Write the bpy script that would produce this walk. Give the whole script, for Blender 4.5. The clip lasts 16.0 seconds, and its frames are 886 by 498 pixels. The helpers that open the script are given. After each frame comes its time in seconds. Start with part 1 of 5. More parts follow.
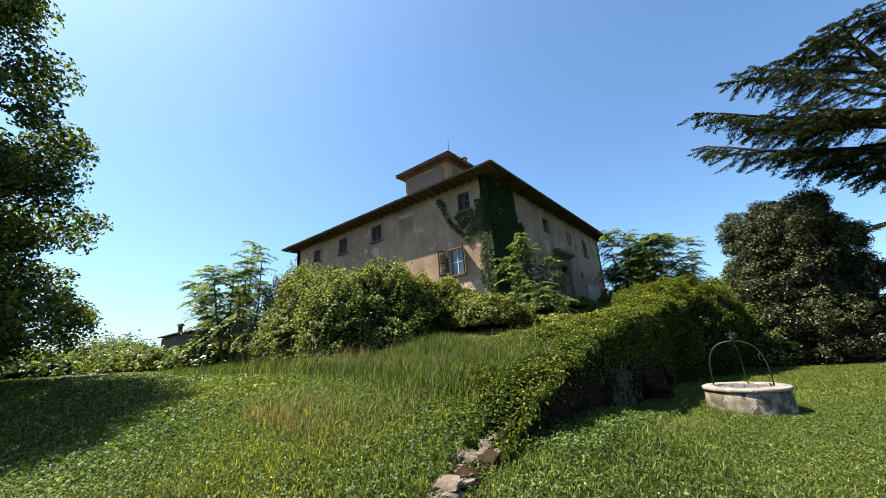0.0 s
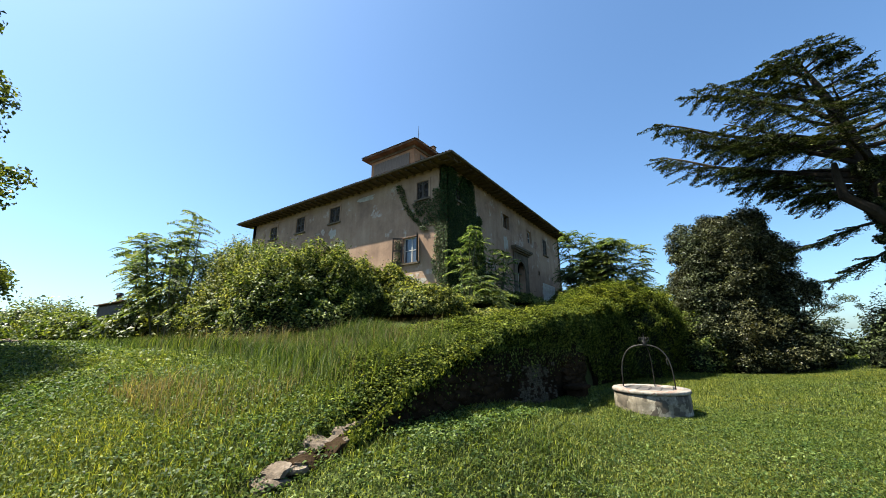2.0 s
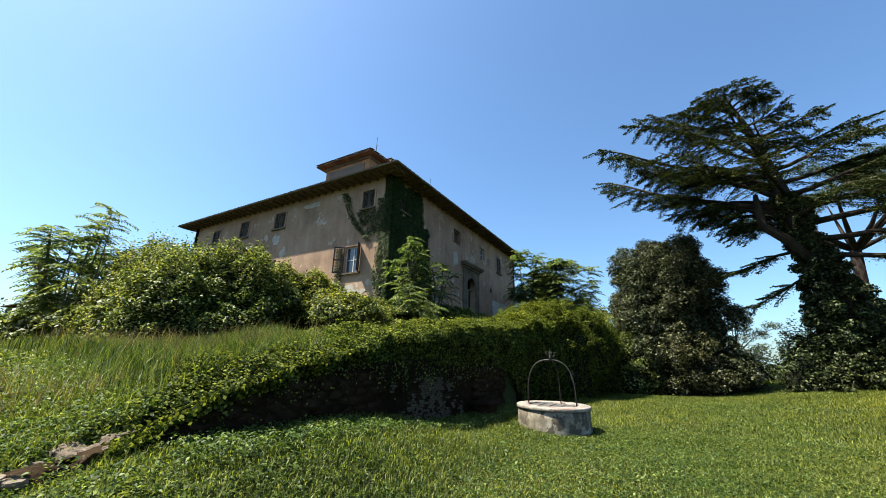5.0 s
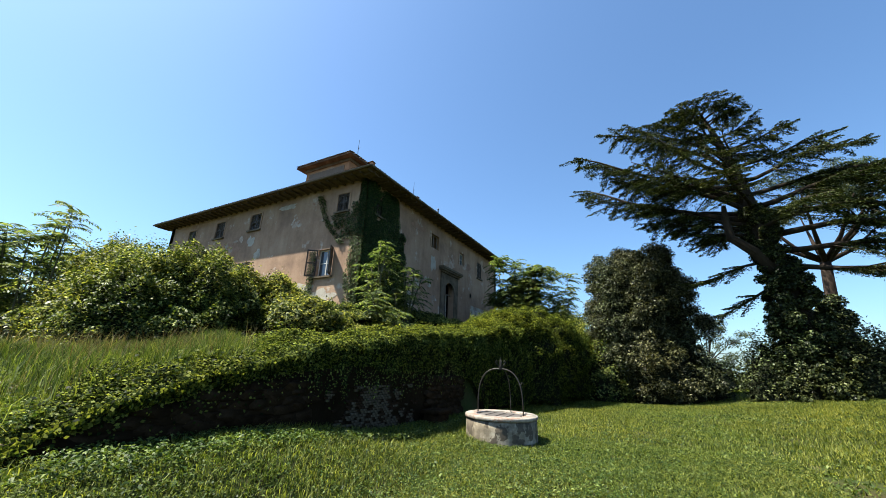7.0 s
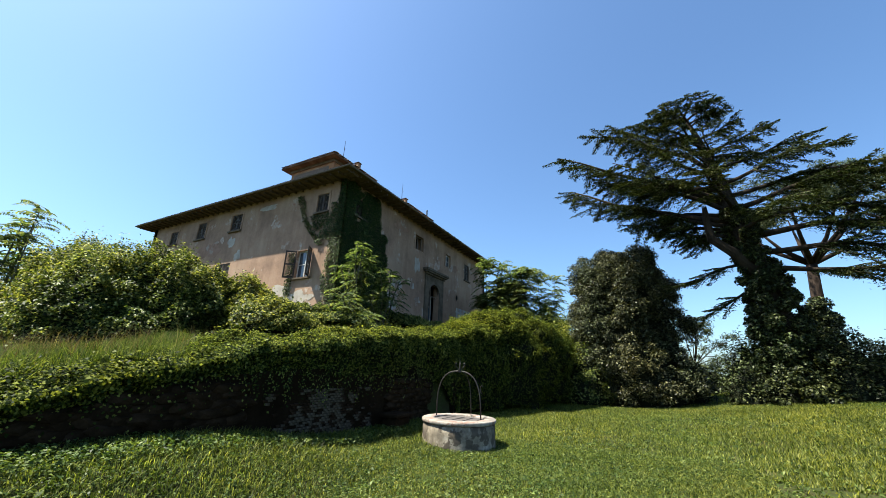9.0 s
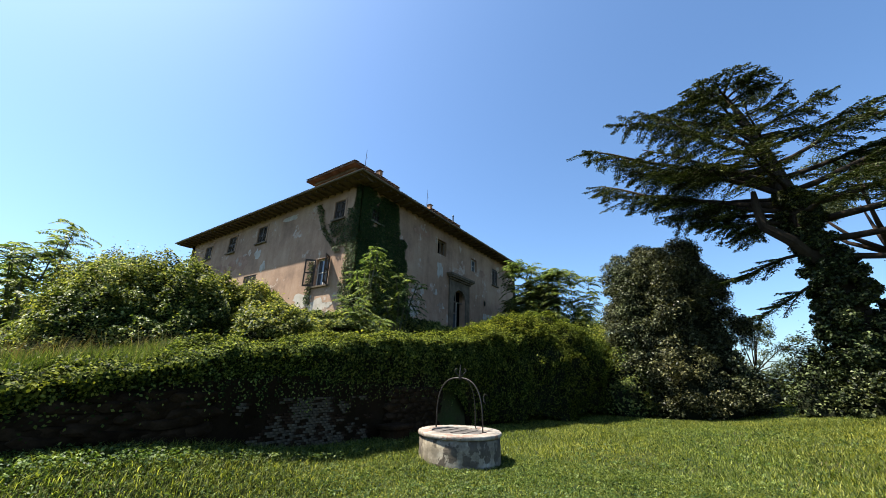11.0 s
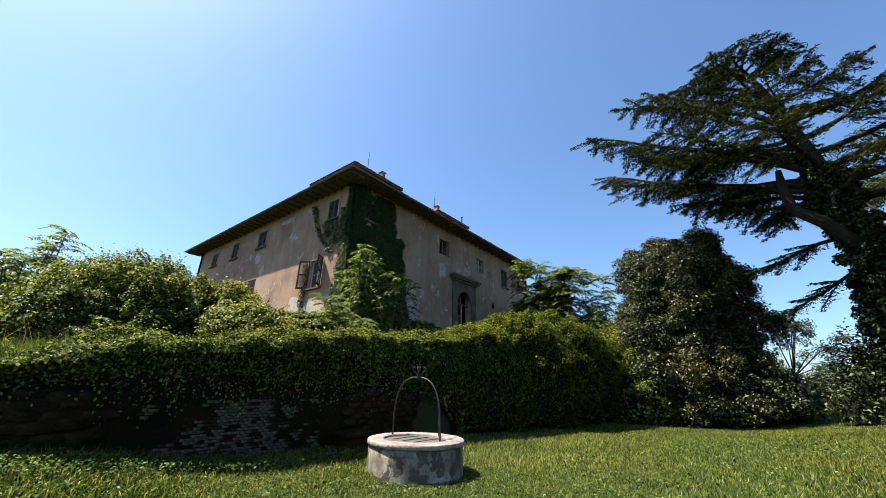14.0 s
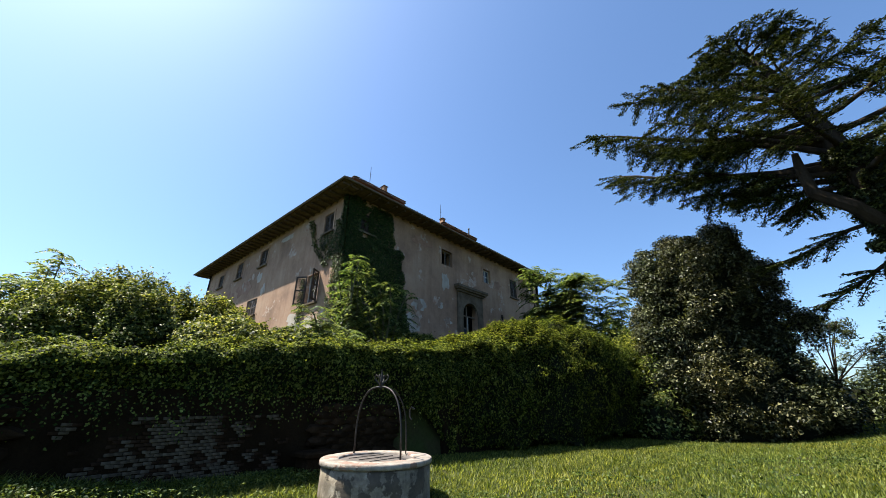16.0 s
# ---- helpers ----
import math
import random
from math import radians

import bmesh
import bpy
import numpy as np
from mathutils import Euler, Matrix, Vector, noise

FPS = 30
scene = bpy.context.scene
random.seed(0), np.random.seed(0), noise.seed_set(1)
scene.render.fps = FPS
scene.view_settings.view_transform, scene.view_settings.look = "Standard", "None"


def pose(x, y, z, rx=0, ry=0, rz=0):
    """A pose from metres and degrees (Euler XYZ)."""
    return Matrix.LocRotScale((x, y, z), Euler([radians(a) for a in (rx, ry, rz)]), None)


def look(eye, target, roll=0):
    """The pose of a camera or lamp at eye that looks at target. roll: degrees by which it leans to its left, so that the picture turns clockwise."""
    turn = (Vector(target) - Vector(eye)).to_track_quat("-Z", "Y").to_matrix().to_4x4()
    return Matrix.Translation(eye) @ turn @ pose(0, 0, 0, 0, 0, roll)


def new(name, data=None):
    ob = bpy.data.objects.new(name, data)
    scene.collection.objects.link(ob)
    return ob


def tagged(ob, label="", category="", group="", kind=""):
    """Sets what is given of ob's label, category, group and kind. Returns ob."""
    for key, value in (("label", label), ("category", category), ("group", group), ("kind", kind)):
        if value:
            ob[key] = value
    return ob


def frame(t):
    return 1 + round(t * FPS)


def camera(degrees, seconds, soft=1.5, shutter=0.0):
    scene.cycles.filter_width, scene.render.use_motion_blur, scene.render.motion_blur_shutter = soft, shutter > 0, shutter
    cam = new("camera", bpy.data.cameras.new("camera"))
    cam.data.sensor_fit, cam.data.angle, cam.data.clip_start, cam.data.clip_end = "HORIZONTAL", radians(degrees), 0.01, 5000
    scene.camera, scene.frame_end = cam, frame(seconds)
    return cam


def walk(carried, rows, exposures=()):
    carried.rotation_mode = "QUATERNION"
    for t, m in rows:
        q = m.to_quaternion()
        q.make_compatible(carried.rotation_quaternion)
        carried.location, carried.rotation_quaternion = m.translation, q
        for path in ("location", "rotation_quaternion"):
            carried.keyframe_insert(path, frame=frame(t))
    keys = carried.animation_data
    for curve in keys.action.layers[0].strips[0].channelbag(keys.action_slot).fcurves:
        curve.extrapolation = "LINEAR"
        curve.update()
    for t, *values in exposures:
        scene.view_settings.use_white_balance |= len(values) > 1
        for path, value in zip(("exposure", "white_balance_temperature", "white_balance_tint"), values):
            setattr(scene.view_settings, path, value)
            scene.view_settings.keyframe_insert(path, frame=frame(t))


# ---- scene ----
cam = camera(101.0, 16.0, soft=0.45)
PATH = [
    (0, (0.093, 0.331, 1.901), (-1.107, 1.838, 2.44), -3.8),
    (0.5, (0.287, 0.57, 1.874), (-0.894, 2.098, 2.391), -2.3),
    (1, (0.438, 0.855, 1.858), (-0.713, 2.411, 2.361), -0.6),
    (1.5, (0.72, 1.03, 1.84), (-0.409, 2.604, 2.339), -0.4),
    (2, (0.981, 1.247, 1.829), (-0.122, 2.844, 2.312), -0.2),
    (2.5, (1.186, 1.502, 1.783), (0.129, 3.135, 2.249), -0.4),
    (3, (1.425, 1.731, 1.765), (0.41, 3.387, 2.24), -0.1),
    (3.5, (1.677, 1.972, 1.706), (0.678, 3.626, 2.222), 0.2),
    (4, (1.855, 2.197, 1.632), (0.855, 3.837, 2.189), 0.6),
    (4.2, (1.945, 2.277, 1.606), (0.954, 3.918, 2.175), 0.8),
    (6.5, (2.751, 2.963, 1.727), (1.806, 4.625, 2.315), 1.7),
    (7, (3.1, 3.082, 1.759), (2.175, 4.751, 2.357), 2.0),
    (7.5, (3.331, 3.215, 1.773), (2.425, 4.895, 2.369), 3.0),
    (8, (3.559, 3.345, 1.806), (2.677, 5.036, 2.406), 3.1),
    (8.5, (3.701, 3.565, 1.763), (2.823, 5.253, 2.378), 2.3),
    (9, (3.874, 3.787, 1.775), (2.96, 5.457, 2.388), 2.0),
    (11.5, (4.413, 5.384, 1.68), (3.31, 6.916, 2.34), 1.2),
    (12, (4.532, 5.636, 1.622), (3.416, 7.16, 2.28), 0.6),
    (12.5, (4.601, 5.955, 1.67), (3.454, 7.46, 2.316), 1.1),
    (13, (4.646, 6.282, 1.624), (3.492, 7.779, 2.277), 1.2),
    (13.5, (4.697, 6.53, 1.624), (3.545, 8.027, 2.28), 1.2),
    (14, (4.775, 6.855, 1.578), (3.603, 8.322, 2.269), 1.4),
    (14.5, (4.836, 7.153, 1.57), (3.636, 8.585, 2.285), 1.6),
    (15, (4.933, 7.485, 1.478), (3.735, 8.897, 2.233), 1.3),
    (15.5, (5.019, 7.828, 1.382), (3.813, 9.224, 2.155), 0.4),
    (16, (5.032, 8.182, 1.411), (3.808, 9.559, 2.19), -0.0),
]
walk(cam, [(t, look(eye, target, roll)) for t, eye, target, roll in PATH], [(0, 1.58, 6330, 3), (4, 1.57, 6300, 3), (9, 1.57, 6300, 5), (16, 1.5, 6330, 9)])

# ---- light ----
SUN_ELEV, SUN_AZ = radians(61.5), radians(210)
sun_dir = Vector((math.cos(SUN_ELEV) * math.cos(SUN_AZ), math.cos(SUN_ELEV) * math.sin(SUN_AZ), math.sin(SUN_ELEV)))
world = bpy.data.worlds.new("sky")
scene.world = world
world.use_nodes = True
wt = world.node_tree
sky = wt.nodes.new("ShaderNodeTexSky")
sky.sky_type = "NISHITA"
sky.sun_disc = False
sky.sun_elevation = SUN_ELEV
sky.sun_rotation = radians(90) - SUN_AZ
sky.altitude, sky.air_density, sky.dust_density, sky.ozone_density = 100, 1.0, 1.45, 1.8
wt.nodes["Background"].inputs["Strength"].default_value = 0.076
tone = wt.nodes.new("ShaderNodeMix")
tone.data_type, tone.blend_type = "RGBA", "MULTIPLY"
tone.inputs[0].default_value = 1.0
tone.inputs[7].default_value = (0.8, 0.955, 1.09, 1)
wt.links.new(sky.outputs[0], tone.inputs[6])
wt.links.new(tone.outputs[2], wt.nodes["Background"].inputs["Color"])
sun = new("sun", bpy.data.lights.new("sun", "SUN"))
sun.data.energy, sun.data.angle, sun.data.color = 5.0, radians(0.55), (1.0, 0.92, 0.78)
sun.matrix_world = look(sun_dir * 200, (0, 0, 0))


# ---- materials ----
def material(name):
    m = bpy.data.materials.new(name)
    m.use_nodes = True
    return m, m.node_tree.nodes, m.node_tree.links, m.node_tree.nodes["Principled BSDF"]


def node(m, kind, **inputs):
    n = m.node_tree.nodes.new(kind)
    for key, value in inputs.items():
        n.inputs[key].default_value = value
    return n


def ramp(m, source, stops):
    n = m.node_tree.nodes.new("ShaderNodeValToRGB")
    el = n.color_ramp.elements
    while len(el) < len(stops):
        el.new(0.5)
    for e, (p, c) in zip(el, stops):
        e.position, e.color = p, (*c, 1)
    m.node_tree.links.new(source, n.inputs[0])
    return n.outputs[0]


def mix(m, kind, fac, a, b):
    n = m.node_tree.nodes.new("ShaderNodeMix")
    n.data_type, n.blend_type = "RGBA", kind
    for key, value in ((0, fac), (6, a), (7, b)):
        if isinstance(value, (int, float)):
            n.inputs[key].default_value = value
        elif isinstance(value, tuple):
            n.inputs[key].default_value = (*value, 1)
        else:
            m.node_tree.links.new(value, n.inputs[key])
    return n.outputs[2]


def noise_of(m, scale, detail=6.0, rough=0.6, stretch=None):
    n = node(m, "ShaderNodeTexNoise", Scale=scale, Detail=detail, Roughness=rough)
    co = m.node_tree.nodes.new("ShaderNodeTexCoord")
    src = co.outputs["Object"]
    if stretch:
        mp = m.node_tree.nodes.new("ShaderNodeMapping")
        mp.inputs["Scale"].default_value = stretch
        m.node_tree.links.new(src, mp.inputs[0])
        src = mp.outputs[0]
    m.node_tree.links.new(src, n.inputs["Vector"])
    return n.outputs["Fac"]


def bump(m, height, strength, distance=0.02):
    n = node(m, "ShaderNodeBump", Strength=strength, Distance=distance)
    m.node_tree.links.new(height, n.inputs["Height"])
    m.node_tree.links.new(n.outputs[0], m.node_tree.nodes["Principled BSDF"].inputs["Normal"])


def surface(name, stops, scale, rough=0.85, fine=40.0, relief=0.4, depth=0.02, metallic=0.0, stretch=None, vary=0.0):
    """Two scales of noise in colour, fine relief."""
    m, nodes, links, bsdf = material(name)
    col = ramp(m, noise_of(m, scale, 8, 0.65, stretch), stops)
    grain = noise_of(m, fine, 5, 0.7)
    col = mix(m, "OVERLAY", 0.45, col, ramp(m, grain, [(0.3, (0.3, 0.3, 0.3)), (0.7, (0.7, 0.7, 0.7))]))
    if vary:
        info = nodes.new("ShaderNodeObjectInfo")
        col = mix(m, "MULTIPLY", vary, col, ramp(m, info.outputs["Random"], [(0.0, (0.35, 0.33, 0.3)), (0.5, (0.8, 0.76, 0.72)), (1.0, (1.0, 1.0, 1.0))]))
    links.new(col, bsdf.inputs["Base Color"])
    bsdf.inputs["Roughness"].default_value, bsdf.inputs["Metallic"].default_value = rough, metallic
    bsdf.inputs["Specular IOR Level"].default_value = 0.03 if rough > 0.84 else 0.35
    bump(m, grain, relief, depth)
    return m


def leafy(name, dark, mid, light, gloss=0.5, glow=0.35, patch=0.6, sheen=0.2):
    """Leaves: colour by leaf, patches by place, light through the blade."""
    m, nodes, links, bsdf = material(name)
    geo = nodes.new("ShaderNodeNewGeometry")
    col = ramp(m, geo.outputs["Random Per Island"], [(0.0, dark), (0.45, mid), (0.9, light), (1.0, tuple(min(1, c * 1.5 + 0.02) for c in light))])
    place = ramp(m, noise_of(m, patch, 4, 0.6), [(0.32, (0.55, 0.6, 0.5)), (0.68, (1.15, 1.1, 1.0))])
    col = mix(m, "MULTIPLY", 0.8, col, place)
    broad = ramp(m, noise_of(m, patch * 0.35, 3, 0.6), [(0.38, (0.82, 0.95, 0.9)), (0.5, (1.0, 1.0, 1.0)), (0.64, (1.25, 1.14, 0.92))])
    col = mix(m, "MULTIPLY", 0.75, col, broad)
    links.new(col, bsdf.inputs["Base Color"])
    bsdf.inputs["Roughness"].default_value = gloss
    bsdf.inputs["Specular IOR Level"].default_value = sheen
    tr = nodes.new("ShaderNodeBsdfTranslucent")
    links.new(mix(m, "MULTIPLY", 1.0, col, (1.3, 1.25, 0.5)), tr.inputs[0])
    ms = nodes.new("ShaderNodeMixShader")
    ms.inputs[0].default_value = glow
    links.new(bsdf.outputs[0], ms.inputs[1])
    links.new(tr.outputs[0], ms.inputs[2])
    links.new(ms.outputs[0], nodes["Material Output"].inputs[0])
    return m


M_IVY = leafy("ivy_leaves", (0.005, 0.011, 0.003), (0.034, 0.056, 0.013), (0.215, 0.245, 0.064), 0.5, 0.42, sheen=0.06)
M_BUSH = leafy("bush_leaves", (0.008, 0.017, 0.005), (0.055, 0.084, 0.021), (0.27, 0.285, 0.1), 0.45, 0.42, sheen=0.14)
M_AILANTHUS = leafy("ailanthus_leaves", (0.026, 0.05, 0.02), (0.09, 0.128, 0.052), (0.205, 0.24, 0.115), 0.42, 0.45)
M_TALL = leafy("tall_grass_blades", (0.016, 0.03, 0.008), (0.062, 0.1, 0.022), (0.165, 0.2, 0.058), 0.45, 0.4, 0.5, 0.15)
M_OAK = leafy("evergreen_leaves", (0.005, 0.007, 0.004), (0.03, 0.035, 0.017), (0.165, 0.165, 0.095), 0.38, 0.13, sheen=0.15)
M_CREEPER = leafy("creeper_leaves", (0.01, 0.018, 0.006), (0.035, 0.055, 0.017), (0.1, 0.13, 0.042), 0.5, 0.25, 0.9, 0.1)
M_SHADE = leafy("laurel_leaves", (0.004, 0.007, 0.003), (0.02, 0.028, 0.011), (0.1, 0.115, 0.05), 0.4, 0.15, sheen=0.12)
M_CEDAR = leafy("cedar_needles", (0.008, 0.014, 0.007), (0.034, 0.047, 0.019), (0.095, 0.108, 0.045), 0.6, 0.12, sheen=0.06)
M_PINE = leafy("pine_needles", (0.025, 0.036, 0.018), (0.05, 0.066, 0.03), (0.09, 0.1, 0.05), 0.6, 0.15, sheen=0.1)
M_POPLAR = leafy("broad_leaves", (0.014, 0.026, 0.007), (0.06, 0.086, 0.02), (0.18, 0.2, 0.05), 0.38, 0.45)
M_GRASS = leafy("grass_blades", (0.018, 0.03, 0.007), (0.095, 0.128, 0.029), (0.27, 0.285, 0.082), 0.45, 0.52, 0.5, 0.12)
M_WEED = leafy("weed_leaves", (0.016, 0.034, 0.009), (0.056, 0.096, 0.023), (0.165, 0.205, 0.062), 0.5, 0.35, 0.9, 0.2)
M_DRY = leafy("dry_stalks", (0.09, 0.06, 0.03), (0.18, 0.135, 0.07), (0.3, 0.25, 0.14), 0.7, 0.3)
M_BARK = surface("bark", [(0.3, (0.017, 0.013, 0.01)), (0.7, (0.055, 0.043, 0.033))], 3.0, 0.9, 18.0, 0.9, 0.05, stretch=(1, 1, 0.25))
M_PINEBARK = surface("pine_bark", [(0.3, (0.02, 0.015, 0.012)), (0.7, (0.055, 0.04, 0.032))], 2.0, 0.9, 12.0, 0.9, 0.05, stretch=(1, 1, 0.3))
M_STEM = surface("green_stem", [(0.3, (0.045, 0.045, 0.022)), (0.7, (0.11, 0.1, 0.055))], 5.0, 0.7)
M_EARTH = surface("earth", [(0.3, (0.05, 0.04, 0.02)), (0.5, (0.04, 0.05, 0.016)), (0.7, (0.055, 0.072, 0.02))], 0.7, 0.95, 9.0, 0.8, 0.06)
# Near-black core colour: the shade inside foliage is painted in.
M_CORE = surface("core_shade", [(0.3, (0.008, 0.011, 0.006)), (0.7, (0.022, 0.024, 0.014))], 3.0, 0.95, 12.0, 0.8, 0.08)
# M_STONE, M_BRICK, M_LIMEBRICK, M_MORTAR: tones lowered to hold the shade under the ivy.
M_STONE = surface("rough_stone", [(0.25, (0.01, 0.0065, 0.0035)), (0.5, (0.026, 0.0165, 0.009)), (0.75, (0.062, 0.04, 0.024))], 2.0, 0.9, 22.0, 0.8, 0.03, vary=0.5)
M_PALESTONE = surface("pale_stone", [(0.25, (0.06, 0.047, 0.036)), (0.5, (0.17, 0.13, 0.098)), (0.75, (0.33, 0.26, 0.205))], 2.5, 0.9, 25.0, 0.8, 0.03)
M_LIMESTONE = surface("bleached_rubble", [(0.3, (0.22, 0.19, 0.16)), (0.7, (0.52, 0.47, 0.41))], 2.5, 0.9, 25.0, 0.8, 0.03)
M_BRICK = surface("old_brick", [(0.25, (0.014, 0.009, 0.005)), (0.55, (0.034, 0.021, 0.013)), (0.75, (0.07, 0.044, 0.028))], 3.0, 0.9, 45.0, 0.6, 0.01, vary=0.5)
M_LIMEBRICK = surface("limewashed_brick", [(0.3, (0.03, 0.023, 0.015)), (0.5, (0.085, 0.07, 0.05)), (0.7, (0.17, 0.145, 0.11))], 1.6, 0.9, 40.0, 0.6, 0.01, vary=0.5)
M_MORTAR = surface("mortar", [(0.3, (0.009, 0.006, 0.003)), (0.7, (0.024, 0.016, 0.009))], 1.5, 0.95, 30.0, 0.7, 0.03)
M_TILE = surface("roof_tile", [(0.25, (0.045, 0.032, 0.025)), (0.5, (0.11, 0.07, 0.048)), (0.75, (0.2, 0.135, 0.095))], 1.3, 0.9, 25.0, 0.5, 0.01, vary=0.4)
M_EAVE = surface("eave_boards", [(0.3, (0.06, 0.042, 0.028)), (0.7, (0.15, 0.105, 0.07))], 2.0, 0.85, 30.0, 0.4, 0.01)
M_GUTTER = surface("gutter_metal", [(0.3, (0.09, 0.075, 0.065)), (0.7, (0.2, 0.165, 0.14))], 2.0, 0.6, 20.0, 0.2, 0.005, metallic=0.4)
M_WOOD = surface("weathered_wood", [(0.3, (0.1, 0.075, 0.06)), (0.7, (0.2, 0.16, 0.125))], 3.0, 0.8, 30.0, 0.4, 0.01, stretch=(4, 4, 0.6))
M_SHUTTER = surface("shutter_paint", [(0.3, (0.03, 0.022, 0.018)), (0.7, (0.075, 0.055, 0.043))], 3.0, 0.75, 30.0, 0.3, 0.005)
M_WHITEWOOD = surface("white_painted_wood", [(0.3, (0.36, 0.34, 0.31)), (0.7, (0.58, 0.56, 0.52))], 3.0, 0.6, 30.0, 0.3, 0.005)
M_SERENA = surface("grey_sandstone", [(0.3, (0.085, 0.066, 0.047)), (0.7, (0.19, 0.15, 0.112))], 1.8, 0.85, 25.0, 0.5, 0.015)
M_IRON = surface("wrought_iron", [(0.3, (0.02, 0.02, 0.02)), (0.7, (0.07, 0.06, 0.055))], 8.0, 0.55, 40.0, 0.3, 0.004, metallic=0.6)
# Near-black: the shade behind the villa's openings put into the colour.
M_DARK = surface("opening_shade", [(0.3, (0.012, 0.011, 0.01)), (0.7, (0.025, 0.022, 0.02))], 2.0, 0.95)
M_RUST = surface("rusty_sheet", [(0.3, (0.1, 0.085, 0.075)), (0.7, (0.17, 0.15, 0.14))], 2.0, 0.6, 20.0, 0.4, 0.005, metallic=0.3)


def glass_material():
    m, nodes, links, bsdf = material("window_glass")
    bsdf.inputs["Base Color"].default_value = (0.05, 0.06, 0.075, 1)
    bsdf.inputs["Roughness"].default_value = 0.08
    bsdf.inputs["Specular IOR Level"].default_value = 0.8
    n = noise_of(m, 1.5, 2)
    bump(m, n, 0.15, 0.02)
    return m


M_GLASS = glass_material()


def plaster(name, stops, patch_stops, amount, scale=0.45, streaks=0.42, fineness=1.0):
    """Old stucco: broad stains, streaks, and shed patches with their own edges."""
    m, nodes, links, bsdf = material(name)
    base = ramp(m, noise_of(m, scale, 9, 0.65), stops)
    streak = ramp(m, noise_of(m, fineness, 6, 0.7, (1.6, 1.6, 0.16)), [(0.35, (0.5, 0.48, 0.46)), (0.62, (1.0, 1.0, 1.0))])
    base = mix(m, "MULTIPLY", streaks, base, streak)
    edge = ramp(m, noise_of(m, 0.8 * fineness, 7, 0.6), [(amount, (0, 0, 0)), (amount + 0.025, (1, 1, 1))])
    under = ramp(m, noise_of(m, 3.0, 6, 0.7), patch_stops)
    base = mix(m, "MIX", edge, base, under)
    grain = noise_of(m, 30.0, 6, 0.7)
    base = mix(m, "OVERLAY", 0.35, base, ramp(m, grain, [(0.3, (0.35, 0.35, 0.35)), (0.7, (0.65, 0.65, 0.65))]))
    links.new(base, bsdf.inputs["Base Color"])
    bsdf.inputs["Roughness"].default_value = 0.92
    hgt = mix(m, "ADD", 0.8, edge, grain)
    bump(m, hgt, 0.5, 0.02)
    return m


M_STUCCO = plaster("stucco", [(0.28, (0.2, 0.12, 0.08)), (0.5, (0.36, 0.225, 0.147)), (0.72, (0.44, 0.305, 0.21))],
                   [(0.35, (0.3, 0.16, 0.1)), (0.6, (0.46, 0.38, 0.31))], 0.59)
M_TOWER = plaster("tower_stucco", [(0.3, (0.2, 0.1, 0.055)), (0.5, (0.36, 0.19, 0.1)), (0.72, (0.46, 0.28, 0.17))],
                  [(0.3, (0.3, 0.17, 0.11)), (0.7, (0.42, 0.33, 0.25))], 0.6)
M_WELL = plaster("well_plaster", [(0.3, (0.09, 0.072, 0.05)), (0.5, (0.24, 0.2, 0.148)), (0.7, (0.5, 0.44, 0.345))],
                 [(0.3, (0.04, 0.032, 0.023)), (0.7, (0.11, 0.086, 0.062))], 0.53, 3.2, 1.0, 3.0)
M_WELLCAP = plaster("well_coping", [(0.3, (0.15, 0.12, 0.1)), (0.5, (0.3, 0.26, 0.22)), (0.7, (0.42, 0.38, 0.34))],
                    [(0.3, (0.14, 0.08, 0.06)), (0.7, (0.27, 0.18, 0.14))], 0.53, 3.5, 0.4, 4.0)


# ---- building helpers ----
def part(name, bm, material, parent=None, label="", smooth=False):
    me = bpy.data.meshes.new(name)
    bm.to_mesh(me)
    bm.free()
    return hang(name, me, material, parent, label, smooth)


def hang(name, me, material, parent=None, label="", smooth=False):
    if material and not me.materials:
        me.materials.append(material)
    if smooth:
        me.polygons.foreach_set("use_smooth", [True] * len(me.polygons))
    ob = new(name, me)
    ob.parent = parent
    if label:
        ob["label"] = label
    return ob


def thing(name, place, label, category, group="", kind=""):
    ob = new(name)
    ob.empty_display_size = 0.2
    ob.location = place
    return tagged(ob, label, category, group, kind)


def box(bm, x0, x1, y0, y1, z0, z1):
    vs = [bm.verts.new((x, y, z)) for z in (z0, z1) for x, y in ((x0, y0), (x1, y0), (x1, y1), (x0, y1))]
    for f in ((3, 2, 1, 0), (4, 5, 6, 7), (0, 1, 5, 4), (1, 2, 6, 5), (2, 3, 7, 6), (3, 0, 4, 7)):
        bm.faces.new([vs[i] for i in f])
    return vs


def boxes(*dims, bevel=0.0):
    bm = bmesh.new()
    for d in dims:
        box(bm, *d)
    if bevel:
        bmesh.ops.bevel(bm, geom=bm.edges[:], offset=bevel, segments=1, affect="EDGES")
    return bm


